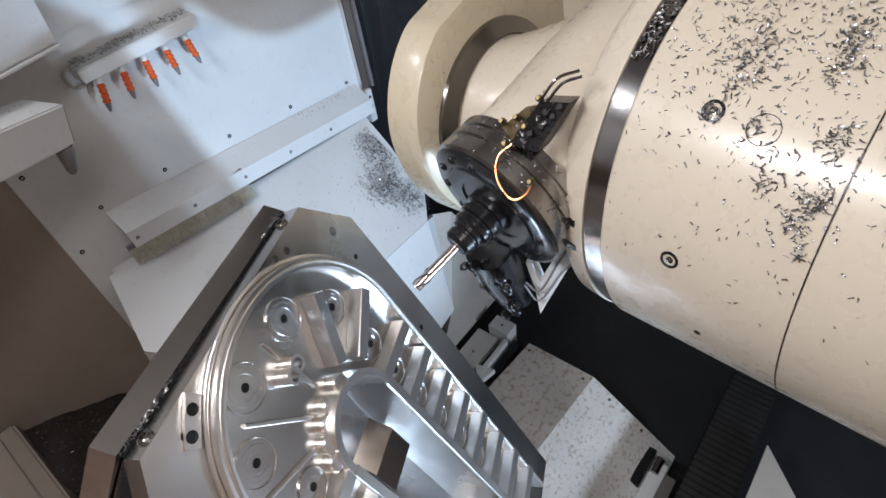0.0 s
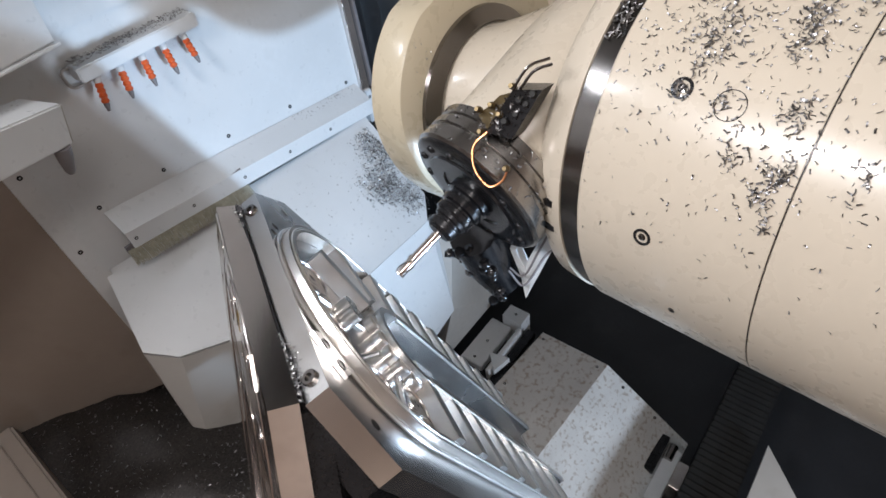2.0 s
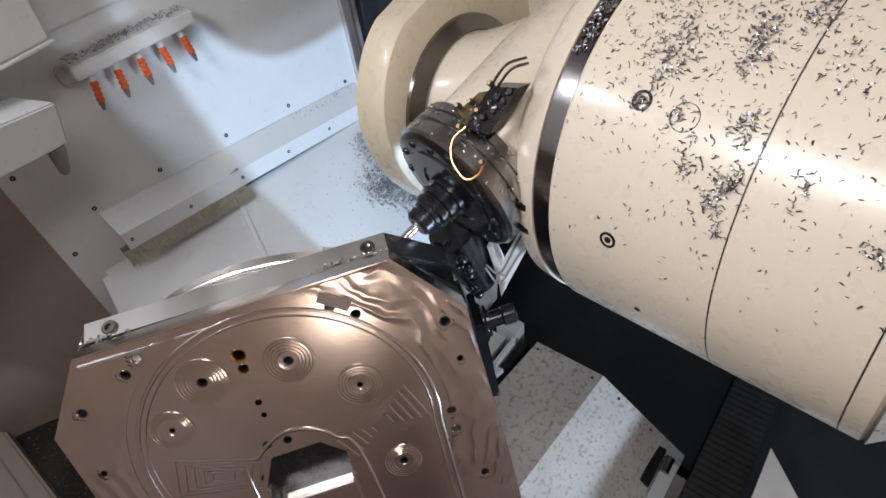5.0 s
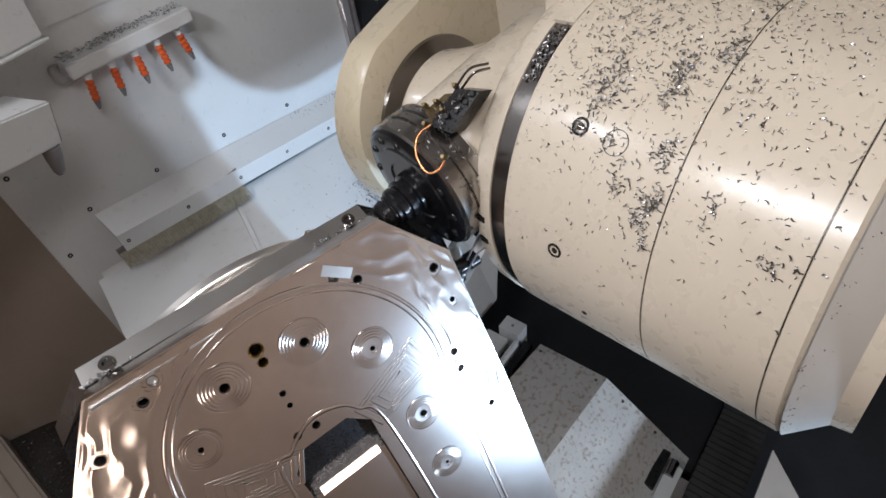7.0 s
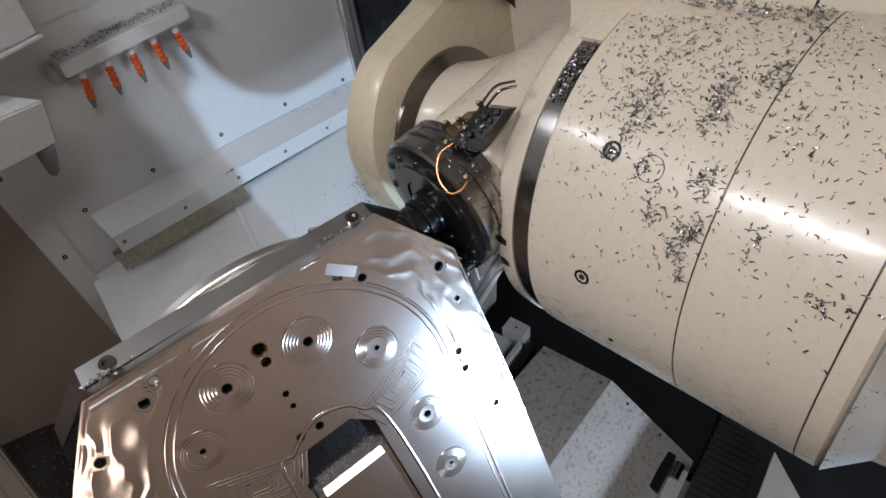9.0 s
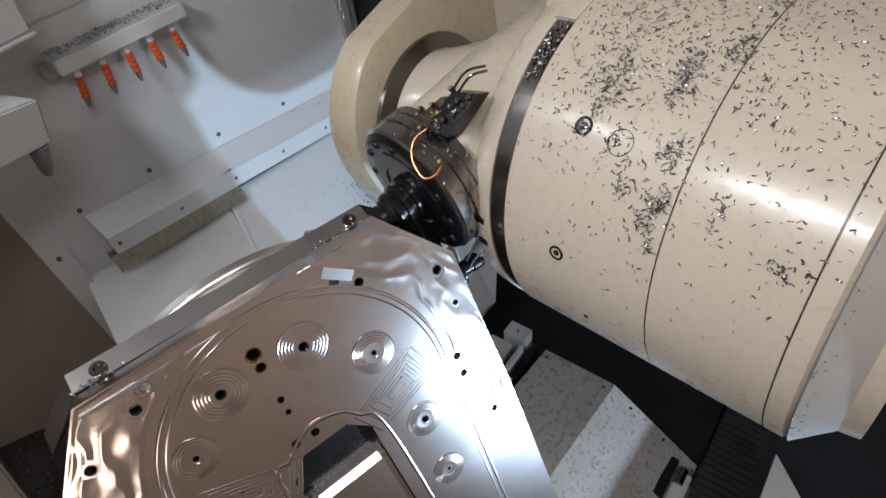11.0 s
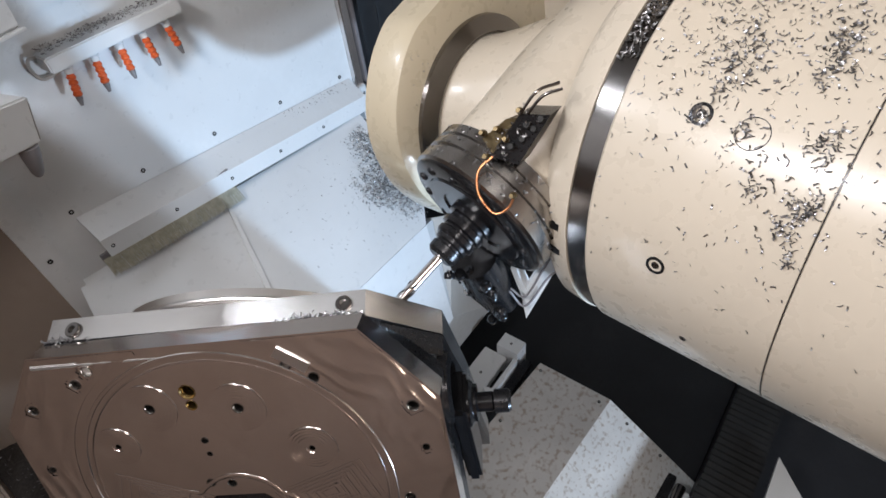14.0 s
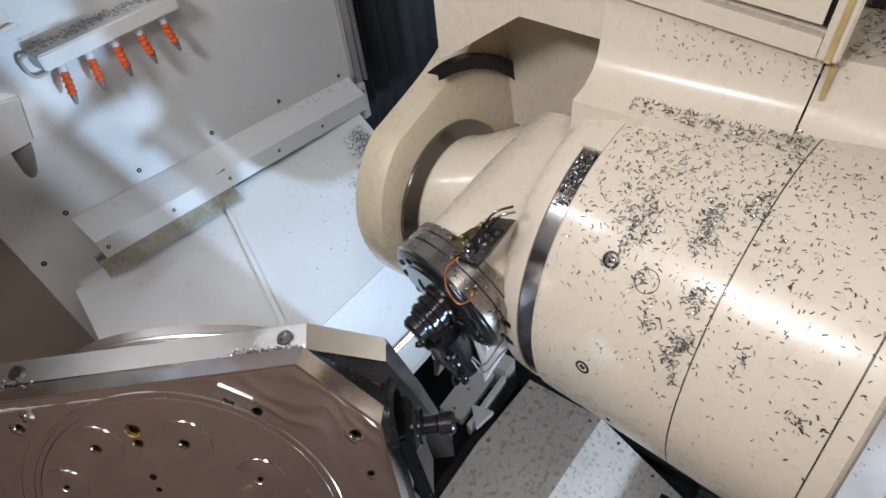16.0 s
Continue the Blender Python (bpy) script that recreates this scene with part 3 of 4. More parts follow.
part("arm_seal", bm, BLACKS, spindle_head, "black crescent for the shaded gap between arm and bridge", m=ARM)
part("spindle_flange", along_x([(0.0, 0.648), (0.128, 0.648), (0.133, 0.652), (0.133, 0.672), (0.128, 0.674), (0.128, 0.680), (0.133, 0.682), (0.133, 0.694), (0.128, 0.696), (0.128, 0.702), (0.132, 0.704), (0.132, 0.720), (0.12, 0.722)]), FLANGE, spindle_unit, "steel flange with turned grooves and stray chips")
part("spindle_face", along_x([(0.0, 0.640), (0.060, 0.640), (0.062, 0.637), (0.092, 0.637), (0.094, 0.640), (0.120, 0.640), (0.128, 0.645), (0.128, 0.650)]), OILY, spindle_unit, "black oily spindle face")
for k in range(12):
    a = 2 * math.pi * k / 12
    p = SPIN @ Vector((0.640, SY + 0.108 * math.cos(a), SZ + 0.108 * math.sin(a)))
    screw(spindle_unit, p, -sx_, 0.008, 0.004)
part("spindle_nose", along_x([(0, 0.588), (0.032, 0.588), (0.035, 0.592), (0.035, 0.600), (0.032, 0.602), (0.032, 0.606), (0.038, 0.608), (0.038, 0.618), (0.034, 0.620), (0.034, 0.626), (0.041, 0.628), (0.042, 0.640)]), OILY, spindle_unit, "black spindle nose with rings")
tool = part("tool_holder", along_x([(0, 0.556), (0.020, 0.556), (0.026, 0.562), (0.027, 0.574), (0.024, 0.576), (0.024, 0.580), (0.029, 0.582), (0.029, 0.589)]), BLACKS, spindle_unit, "black tool holder")
part("end_mill", along_x([(0, 0.462), (0.0080, 0.462), (0.0085, 0.464), (0.0080, 0.50), (0.0078, 0.556)], n=24), ALUF, tool, "bright steel end mill")
bm = bmesh.new()
for k in range(3):
    tube([SPIN @ Vector((0.463 + 0.035 * j / 10, SY + 0.0082 * math.cos(2.1 * k + 0.28 * j), SZ + 0.0082 * math.sin(2.1 * k + 0.28 * j))) for j in range(11)], 0.0015, 5, bm)
part("flutes", bm, STEEL, tool, "steel cutting edges")
# black gear under the spindle, steel cylinder and white bracket with pipes
block = part("gear_block", tube([(0.5599, 0.4457, -0.7315), (0.5900, 0.4408, -0.8268), (0.6059, 0.4214, -0.8999)], [0.045, 0.048, 0.036], 20), OILY, spindle_unit, "black oily gear block under the spindle")
link = None
rr = random.Random(3)
for k in range(20):
    g = Vector((0.5599, 0.4457, -0.7315)).lerp(Vector((0.6059, 0.4214, -0.8999)), k / 19)
    m = pose(g.x - 0.036 + rr.uniform(-0.014, 0.012), g.y + rr.uniform(-0.045, 0.035), g.z + rr.uniform(-0.02, 0.02), rr.uniform(-50, 50), rr.uniform(-50, 50), rr.uniform(-90, 90))
    if link is None:
        link = part("link", lathe([(0.0, -0.006), (0.009, -0.006), (0.010, -0.004), (0.010, 0.004), (0.009, 0.006), (0.005, 0.006), (0.005, 0.010), (0, 0.010)], 14), OILY, block, m=m)
    else:
        again(link, m, block)
spots = []
for k in range(12):
    g = Vector((0.5599, 0.4457, -0.7315)).lerp(Vector((0.6059, 0.4214, -0.8999)), rr.random())
    spots.append((Vector((g.x - 0.046 + rr.uniform(-0.01, 0.01), g.y + rr.uniform(-0.045, 0.03), g.z + rr.uniform(-0.01, 0.03))), Vector((-1, -0.5, 0.6)), rr.uniform(0.002, 0.006)))
chips("swarf", spots, block, "wet chips stuck to the gear", rr)
part("cylinder", lathe([(0, 0), (0.026, 0), (0.030, 0.004), (0.030, 0.02), (0.027, 0.022), (0.027, 0.06), (0, 0.06)], 24, Matrix.Translation((0.5702, 0.3673, -0.6525)) @ SPIN.to_3x3().to_4x4() @ X_AXIS), STEEL, spindle_unit, "grey steel cylinder")
brk = part("white_bracket", prism([(0.6263, 0.3258, -0.7129), (0.6234, 0.3088, -0.7410), (0.5860, 0.3551, -0.8901), (0.6029, 0.3752, -0.8499)], (0.012, 0.004, 0.004)), WHITE, spindle_unit, "white folded bracket", smooth=False)
part("bracket_leg", prism([(0.6029, 0.3752, -0.8499), (0.6074, 0.3994, -0.7872), (0.6068, 0.3854, -0.7834), (0.6050, 0.3639, -0.8281)], (0.02, 0.004, 0.004)), WHITE, brk, "white bracket leg", smooth=False)
for pts in ([(0.6113, 0.3165, -0.7088), (0.5974, 0.3285, -0.7455), (0.5853, 0.3557, -0.8196), (0.5790, 0.3821, -0.8054)], [(0.6078, 0.2986, -0.7310), (0.5931, 0.3148, -0.7511), (0.5797, 0.3524, -0.8399), (0.5745, 0.3818, -0.8087)]):
    part("bracket_pipe", tube(smooth_line(pts), 0.0022), GREYP, brk, "thin bent grey pipe")
# valve block with pipes, brass plate and a copper loop
valve = part("valve_block", prism([(0.5473, 0.3821, -0.4742), (0.5791, 0.3504, -0.4151), (0.5916, 0.3125, -0.4134), (0.5544, 0.3403, -0.4790)], (0.05, 0.01, -0.02)), BLACKS, spindle_unit, "oily dark valve block with brass fittings", smooth=False)
part("valve_plate", prism([(0.5660, 0.4054, -0.4643), (0.5802, 0.3735, -0.4308), (0.5837, 0.3400, -0.4191), (0.5490, 0.3782, -0.4692)], (0.03, 0.0, -0.012)), DULLBRASS, valve, "worn dull brass plate", smooth=False)
for p in ((0.5657, 0.4026, -0.4538), (0.5680, 0.3800, -0.4419), (0.5819, 0.3520, -0.4127), (0.5420, 0.3831, -0.4712), (0.5185, 0.3276, -0.5008), (0.5636, 0.3636, -0.4500)):
    part("fitting", lathe([(0, -0.005), (0.005, -0.005), (0.005, 0.004), (0.0032, 0.006), (0.0032, 0.012), (0, 0.012)], 8), DULLBRASS, valve, m=Matrix.Translation(p) @ pose(0, 0, 0, 10, -50, 0))
rr = random.Random(9)
spots = [(Vector((0.5473, 0.3821, -0.4742)).lerp(Vector((0.5870, 0.332, -0.413)), rr.random()) + Vector((rr.uniform(-0.008, 0.004), rr.uniform(-0.02, 0.02), rr.uniform(-0.004, 0.008))), Vector((-0.6, -0.4, 0.7)), rr.uniform(0.003, 0.008)) for k in range(60)]
chips("swarf", spots, valve, "chips stuck to the valve block", rr)
for k in range(7):
    p = Vector((0.560, 0.365, -0.462)).lerp(Vector((0.586, 0.325, -0.420)), k / 6)
    part("valve_bolt", lathe([(0, -0.004), (0.005, -0.004), (0.005, 0.006), (0.0038, 0.0075), (0, 0.0075)], 10), RUBBER, valve, m=Matrix.Translation(p + Vector((rr.uniform(-0.006, 0.006), rr.uniform(-0.01, 0.01), 0))) @ pose(0, 0, 0, 20, -50, 0))
part("copper_loop", tube(smooth_line([(0.5436, 0.3747, -0.4694), (0.5255, 0.3874, -0.4863), (0.5075, 0.3769, -0.5103), (0.4999, 0.3490, -0.5276), (0.5100, 0.3318, -0.5195), (0.5226, 0.3283, -0.5039)]), 0.0019), COPPER, spindle_unit, "thin copper pipe loop")
for pts in ([(0.5756, 0.3482, -0.4125), (0.5892, 0.3311, -0.3822), (0.6098, 0.3102, -0.3758)], [(0.5815, 0.3405, -0.4137), (0.5900, 0.3232, -0.3872), (0.6036, 0.3028, -0.3789)]):
    part("hydraulic_pipe", tube(smooth_line(pts), 0.0021), STEEL, spindle_unit, "bent steel pipe")

# chips lying on the drum, saddle and cap
rnd = random.Random(5)
spots = []
clusters = [(54.4, 0.109, 4.5, 0.017, 150), (47.6, 0.104, 3, 0.013, 70), (39.1, 0.121, 1.2, 0.007, 40), (37.9, 0.064, 1.8, 0.009, 40), (60, 0.02, 3, 0.012, 90), (54, 0.008, 3, 0.011, 80), (66.4, -0.03, 3, 0.009, 80),
            (38.8, -0.012, 2.2, 0.011, 75), (27.9, -0.02, 2.6, 0.012, 100), (22.7, -0.010, 1.8, 0.010, 45), (17.9, -0.028, 1.2, 0.006, 30), (28.1, 0.024, 2, 0.012, 30), (32, 0.04, 2.5, 0.008, 25), (23.7, -0.189, 2, 0.011, 35), (29.5, -0.097, 2.4, 0.004, 25),
            (92, -0.016, 3, 0.018, 110), (55.7, -0.088, 5, 0.02, 50), (98, 0.05, 2, 0.03, 110), (97, 0.12, 2, 0.04, 130), (91, 0.22, 2, 0.02, 40), (66, 0.10, 8, 0.05, 70)]
for a, y, sa, sy, n in clusters:
    for k in range(int(n * 0.8)):
        p, nn = on_drum(rnd.gauss(a + (2.7 if a < 80 else 0), sa), rnd.gauss(y - 0.027, sy), rnd.random() * 0.003)
        if -0.265 < p.y < 0.19:
            spots.append((p, nn, rnd.uniform(0.004, 0.0088)))
for k in range(900):
    p, nn = on_drum(rnd.triangular(-4, 98, 90), rnd.uniform(-0.265, 0.192))
    spots.append((p, nn, rnd.uniform(0.0025, 0.008)))
for k in range(650):
    p, nn = on_drum(rnd.triangular(30, 97, 80), rnd.triangular(-0.255, 0.192, 0.12))
    spots.append((p, nn, rnd.uniform(0.003, 0.0075)))
for k in range(130):
    p, n = on_drum(rnd.uniform(50, 69), rnd.uniform(0.203, 0.229), -0.005)
    spots.append((p, n, rnd.uniform(0.005, 0.011)))
for k in range(260):
    p, n = on_drum(rnd.uniform(-28, 42), -0.279, 0)
    f = rnd.random()
    spots.append((p - n * 0.044 * f - Vector((0, 0.043 * f, 0)), (n - Vector((0, 0.9, 0))).normalized(), rnd.uniform(0.004, 0.009)))
unit_spots = []
for k in range(110):
    a, y = rnd.uniform(1.2, 2.7), rnd.uniform(0.33, 0.42)
    unit_spots.append((ARM @ Vector((0.110 + 0.212 * math.cos(a), y, 0.018 + 0.212 * math.sin(a))) / 1.04, Vector((math.cos(a), 0, math.sin(a))), rnd.uniform(0.002, 0.005)))
for k in range(60):
    spots.append((ARM @ Vector((rnd.uniform(-0.20, -0.10), 0.655, rnd.uniform(-0.10, 0.22))), Vector((0, -1, 0.2)), rnd.uniform(0.002, 0.005)))
chips("swarf", spots, spindle_head, "curled bright metal chips", rnd)
spots = []
for k in range(460):
    y = rnd.uniform(-0.02, 0.23)
    x = rnd.uniform(0.84, 0.92)
    spots.append((SADDLE @ Vector((x, y, -0.258 + 0.2 * max(0, x - 0.88))), Vector((-0.3, 0, 0.95)), rnd.uniform(0.004, 0.009)))
for k in range(190):
    spots.append((SADDLE @ Vector((0.929, rnd.uniform(-0.05, 0.23), rnd.uniform(-0.2, -0.08))), Vector((-1, 0, 0.1)), rnd.uniform(0.003, 0.006)))
for k in range(170):
    a = rnd.uniform(0.0, 2.4)
    q = Vector((rnd.uniform(0.652, 0.72), SY - 0.132 * math.cos(a), SZ + 0.132 * math.sin(a)))
    unit_spots.append((SPIN @ q, SPIN.to_3x3() @ Vector((0, -math.cos(a), math.sin(a))), rnd.uniform(0.003, 0.008)))
for k in range(420):
    spots.append((SADDLE @ Vector((rnd.uniform(0.94, 1.12), rnd.uniform(-0.30, -0.033), -0.152 + 0.25 * rnd.random() ** 2 * 0.2)), Vector((-0.3, 0, 1)), rnd.uniform(0.005, 0.010)))
chips("swarf", spots, spindle_head, "swept row of metal chips", rnd)
chips("swarf", unit_spots, spindle_unit, "stray chips on the housing and flange", rnd)

# ---- turning fixture with two aluminium parts leaning against each other ----
fixture = thing("workpiece_fixture", (0.1764, 0.698, 1.819), "two milled aluminium plates clamped on a turning fixture", "workpiece")
MV = Matrix(((0.99985, -0.01169, -0.01281, 0), (-0.00821, 0.33152, -0.94336, -0.0565), (0.01528, 0.94333, 0.33137, 0), (0, 0, 0, 1)))
MU = Matrix(((-1, 0, 0, 0), (0, -0.3423, 0.9396, 0.0335), (0, 0.9396, 0.3423, 0), (0, 0, 0, 1)))


def outline(top, w):
    return [(-0.252, top), (0.252, top), (0.345, -0.10), (0.345, -0.42), (0.325, -1.15), (-0.325, -1.15), (-0.345, -0.42), (-0.345, -0.10)]


def holes_v():
    pts = [(0.0445, -0.0936, .009), (0.1367, -0.1785, .005), (-0.0943, -0.0837, .009), (-0.1753, -0.1515, .005), (0.1586, -0.3607, .008), (0.1529, -0.4955, .004), (-0.0243, -0.0587, .013), (-0.0258, -0.083, .009),
           (0.1724, -0.051, .009), (0.1379, -0.0262, .009), (-0.1662, -0.0089, .009), (-0.1941, -0.0299, .009), (0.2679, -0.2882, .009), (0.2654, -0.329, .009), (-0.285, -0.0708, .009), (0.3041, -0.1133, .010), (0.291, -0.4459, .008),
           (-0.0286, -0.1507, .006), (-0.0296, -0.1774, .005), (-0.048, -0.2366, .008), (-0.013, -0.2397, .008), (0.155, -0.25, .004), (-0.155, -0.25, .004), (-0.2679, -0.2882, .009), (-0.2654, -0.329, .009), (-0.291, -0.4459, .008), (0.31, -0.19, .006), (-0.31, -0.19, .006)]
    return pts


window = [(-0.085, -0.30), (-0.05, -0.265), (0.035, -0.265), (0.07, -0.30), (0.07, -0.80), (-0.085, -0.80)]
plate_v = part("plate", slab(outline(0.022, 0), [ring_pts(x, y, r, 12) for x, y, r in holes_v()] + [window], -0.040, 0.0), ALUF, fixture, "faced aluminium plate with round pads and a window", m=MV, smooth=False)
part("backing", slab(outline(0.0, 0), [], -0.075, -0.042), BLACKS, plate_v, "dark backing plate seen through the holes", smooth=False)
# rim groove of the D-shaped pad
bm = bmesh.new()
for r0, r1, h in ((0.243, 0.2505, 0.0035),):
    n = 72
    path = [(r1 * math.cos(a), -0.245 + r1 * math.sin(a)) for a in [radians(-12 + 204 * k / n) for k in range(n + 1)]]
    path = [(0.215, -0.95)] + path + [(-0.215, -0.95)]
    tube([(x, y, 0.0) for x, y in path], 0.0035, 8, bm)
    tube([(x * 0.955, -0.245 + (y + 0.245) * 0.955, 0.0) for x, y in path], 0.0018, 6, bm)
for v in bm.verts:
    v.co.z *= 0.7
part("rim", bm, ALUF, plate_v, "rounded step round the D-shaped pad")


def turned_pad(r, rings):
    prof = [(r, 0.0), (r, 0.0009)]
    for k in range(rings):
        a = r * (1 - 0.13 * k) - 0.002
        prof += [(a, 0.0009), (a - r * 0.03, 0.0005), (a - r * 0.07, 0.0008)]
    return prof + [(r * 0.30, 0.0006), (r * 0.26, 0.0006), (0.0095, 0.0006), (0.0095, -0.002)]


for x, y, r, k in ((0.0445, -0.0936, 0.043, 5), (0.1367, -0.1785, 0.040, 4), (-0.0943, -0.0837, 0.043, 5), (-0.1753, -0.1515, 0.036, 3), (0.1586, -0.3607, 0.036, 4), (0.1529, -0.4955, 0.034, 4), (-0.1586, -0.3607, 0.036, 4)):
    part("turned_pad", lathe(turned_pad(r, k), 144), ALUF, plate_v, "swirl-turned round pad", m=pose(x, y, 0.0005), smooth=False)
for sx in (1, -1):
    pad = [(sx * 0.205, -0.205), (sx * 0.232, -0.285), (sx * 0.082, -0.325), (sx * 0.052, -0.265)]
    cx, cy = sum(p[0] for p in pad) / 4, sum(p[1] for p in pad) / 4
    bm = bmesh.new()
    for k in range(5):
        rows = []
        for f, z in ((1 - 0.18 * k, 0.0003), (1 - 0.18 * k - 0.02, 0.0008), (1 - 0.18 * k - 0.10, 0.0008), (1 - 0.18 * k - 0.12, 0.0003)):
            rows.append([bm.verts.new((cx + (x - cx) * f, cy + (y - cy) * f, z)) for x, y in pad])
        for u, w in zip(rows, rows[1:]):
            for q in range(4):
                bm.faces.new((u[q], u[(q + 1) % 4], w[(q + 1) % 4], w[q]))
    part("stepped_pad", bm, ALUF, plate_v, "stepped milled rectangular pad", smooth=False)
# lips of the window
bm = bmesh.new()
lip = [(-0.105, -0.80), (-0.105, -0.31), (-0.07, -0.255), (-0.02, -0.225), (0.03, -0.232), (0.062, -0.262), (0.095, -0.34), (0.095, -0.80)]
tube(smooth_line([(x, y, 0.0) for x, y in lip], 8), 0.004, 8, bm)
for v in bm.verts:
    v.co.z *= 0.5
part("window_lip", bm, ALUF, plate_v, "raised lip round the window")
part("window_block", box(-0.083, -0.62, -0.055, 0.068, -0.37, -0.012, 0.012), ALUF, plate_v, "bored aluminium block inside the window")
# milled corner lands: wavy terraces left by a ball cutter, open round the screw holes
def land(sx, seed):
    bm = bmesh.new()
    nr, na = 70, 110
    grid = {}
    for a in range(na + 1):
        ang = radians(-38 + 112 * a / na)
        c, sn = math.cos(ang), math.sin(ang)
        far = min((0.343 / c if c > 0.05 else 9), (0.264 / sn if sn > 0.05 else 9), 0.359 / max(0.05, 0.795 * c + 0.606 * sn))
        for k in range(nr + 1):
            r = 0.268 + (far - 0.268) * k / nr
            x, y = r * c, r * sn - 0.245
            warp = noise.noise(Vector((x * 13, y * 13, seed))) * 1.1 + 0.25 * noise.noise(Vector((x * 38, y * 38, seed + 4)))
            wave = (r - 0.268) / 0.030 + warp
            saw = wave - math.floor(wave)
            z = 0.0006 + 0.0014 * (0.35 + 0.65 * min(1, max(0, noise.noise(Vector((x * 7, y * 7, seed + 9))) + 0.5))) * (1 - abs(2 * saw - 1)) ** 1.6 * min(1, k / 5) * min(1, (nr - k) / 4)
            grid[a, k] = bm.verts.new((sx * x, y, z)) if far > 0.275 else None
    hol = [(x, y, r * 1.3) for x, y, r in holes_v()]
    for a in range(na):
        for k in range(nr):
            q = [grid[a, k], grid[a + 1, k], grid[a + 1, k + 1], grid[a, k + 1]]
            if None in q or any(math.hypot(v.co.x - x, v.co.y - y) < r for v in q for x, y, r in hol):
                continue
            bm.faces.new(q)
    bmesh.ops.delete(bm, geom=[v for v in bm.verts if not v.link_faces], context="VERTS")
    return bm


for sx in (1, -1):
    part("corner_land", land(sx, 3 + 4 * sx), ALUF, plate_v, "corner land with wavy cutter terraces")

for sx in (1,):
    part("locating_tab", prism([(-0.026, -0.010, 0.0), (0.026, -0.010, 0.0), (0.026, 0.010, 0.0035), (-0.026, 0.010, 0.0035)], (0, 0, -0.004)), ALUS, plate_v, "small bright bevelled tab", m=pose(sx * 0.148, -0.018, 0.0008, 0, 0, -38 * sx), smooth=False)
for x, y, r in holes_v():
    if r > 0.0055:
        brass = abs(x) < 0.03 and y > -0.09
        part("thread_insert", lathe([(r * 1.01, 0.0), (r * 1.0, 0.0004), (r * 0.9, 0.0004), (r * 0.78, -0.002), (r * 0.84, -0.004), (r * 0.76, -0.006), (r * 0.84, -0.008), (r * 0.76, -0.016)], 20), BRASS if brass else FLANGE, plate_v, "brass thread insert" if brass else "", m=pose(x, y, 0.0004))
trough = [(-0.088, -1.11)] + list(reversed(ring_pts(0, -0.335, 0.088, 17, 0, 180))) + [(0.088, -1.11)]
plate_u = part("plate", slab(outline(0.015, 0), [ring_pts(x, y, r, 12) for x, y, r in ((0.2784, -0.0775, .010), (0.2812, -0.1564, .006), (0.2925, -0.4173, .007), (-0.1646, -0.004, .009), (-0.1954, -0.026, .009), (0.128, 0.0, .008), (0.16, -0.012, .008), (-0.2784, -0.0775, .010))] + [trough], -0.040, 0.0), ALU, fixture, "milled aluminium plate with a deep ribbed pocket", m=MU, smooth=False)
part("backing", slab(outline(0.0, 0), [trough], -0.075, -0.042), BLACKS, plate_u, smooth=False)
# raised pocket rim: half ring running out into two straight walls
n = 64
ro, ri, H = 0.262, 0.244, 0.024
arc = [radians(-5 + 190 * k / n) for k in range(n + 1)]
o = [(0.235, -1.10)] + [(ro * math.cos(a), -0.245 + ro * math.sin(a)) for a in arc] + [(-0.235, -1.10)]
i = [(-0.222, -1.10)] + [(ri * math.cos(a), -0.245 + ri * math.sin(a)) for a in reversed(arc)] + [(0.222, -1.10)]
part("pocket_rim", slab(o + i, [], 0.0005, H), ALUS, plate_u, "bright turned rim of the pocket")
for rad, w in ((0.266, 0.004), (0.253, 0.003)):
    line = [(0.235 * rad / 0.262, -1.10)] + [(rad * math.cos(a), -0.245 + rad * math.sin(a)) for a in arc] + [(-0.235 * rad / 0.262, -1.10)]
    part("rim_bead", tube([(x, y, 0.0055 if rad > 0.26 else H) for x, y in line], w, 8), ALUS, plate_u, "fine rounded bead along the rim")
# deep trough through the part: two walls, a rounded end and a slanted block
for sx in (1, -1):
    part("channel_wall", slab([(sx * 0.087, -1.12), (sx * 0.087, -0.335), (sx * 0.101, -0.335), (sx * 0.101, -1.12)], [], -0.12, 0.031), ALU, plate_u, "deep aluminium trough wall", smooth=False)
    part("wall_lip", box(sx * 0.083, -1.12, 0.028, sx * 0.106, -0.335, 0.035, 0.003), ALUS, plate_u, "bright lip of the trough")
part("channel_end", slab(ring_pts(0, -0.335, 0.102, 32, 0, 180) + ring_pts(0, -0.335, 0.087, 32, 180, 0), [], -0.12, 0.033), ALUS, plate_u, "rounded end of the trough")
part("trough_floor", box(-0.087, -1.11, -0.125, 0.087, -0.25, -0.118), ALU, plate_u, "milled trough floor", smooth=False)
part("slanted_block", prism([(-0.06, -0.36, -0.115), (-0.06, -0.385, -0.03), (-0.06, -0.43, 0.0), (-0.06, -0.50, 0.0), (-0.06, -0.60, -0.115)], (0.10, 0, 0)), ALUF, plate_u, "slanted aluminium block in the trough", smooth=False)
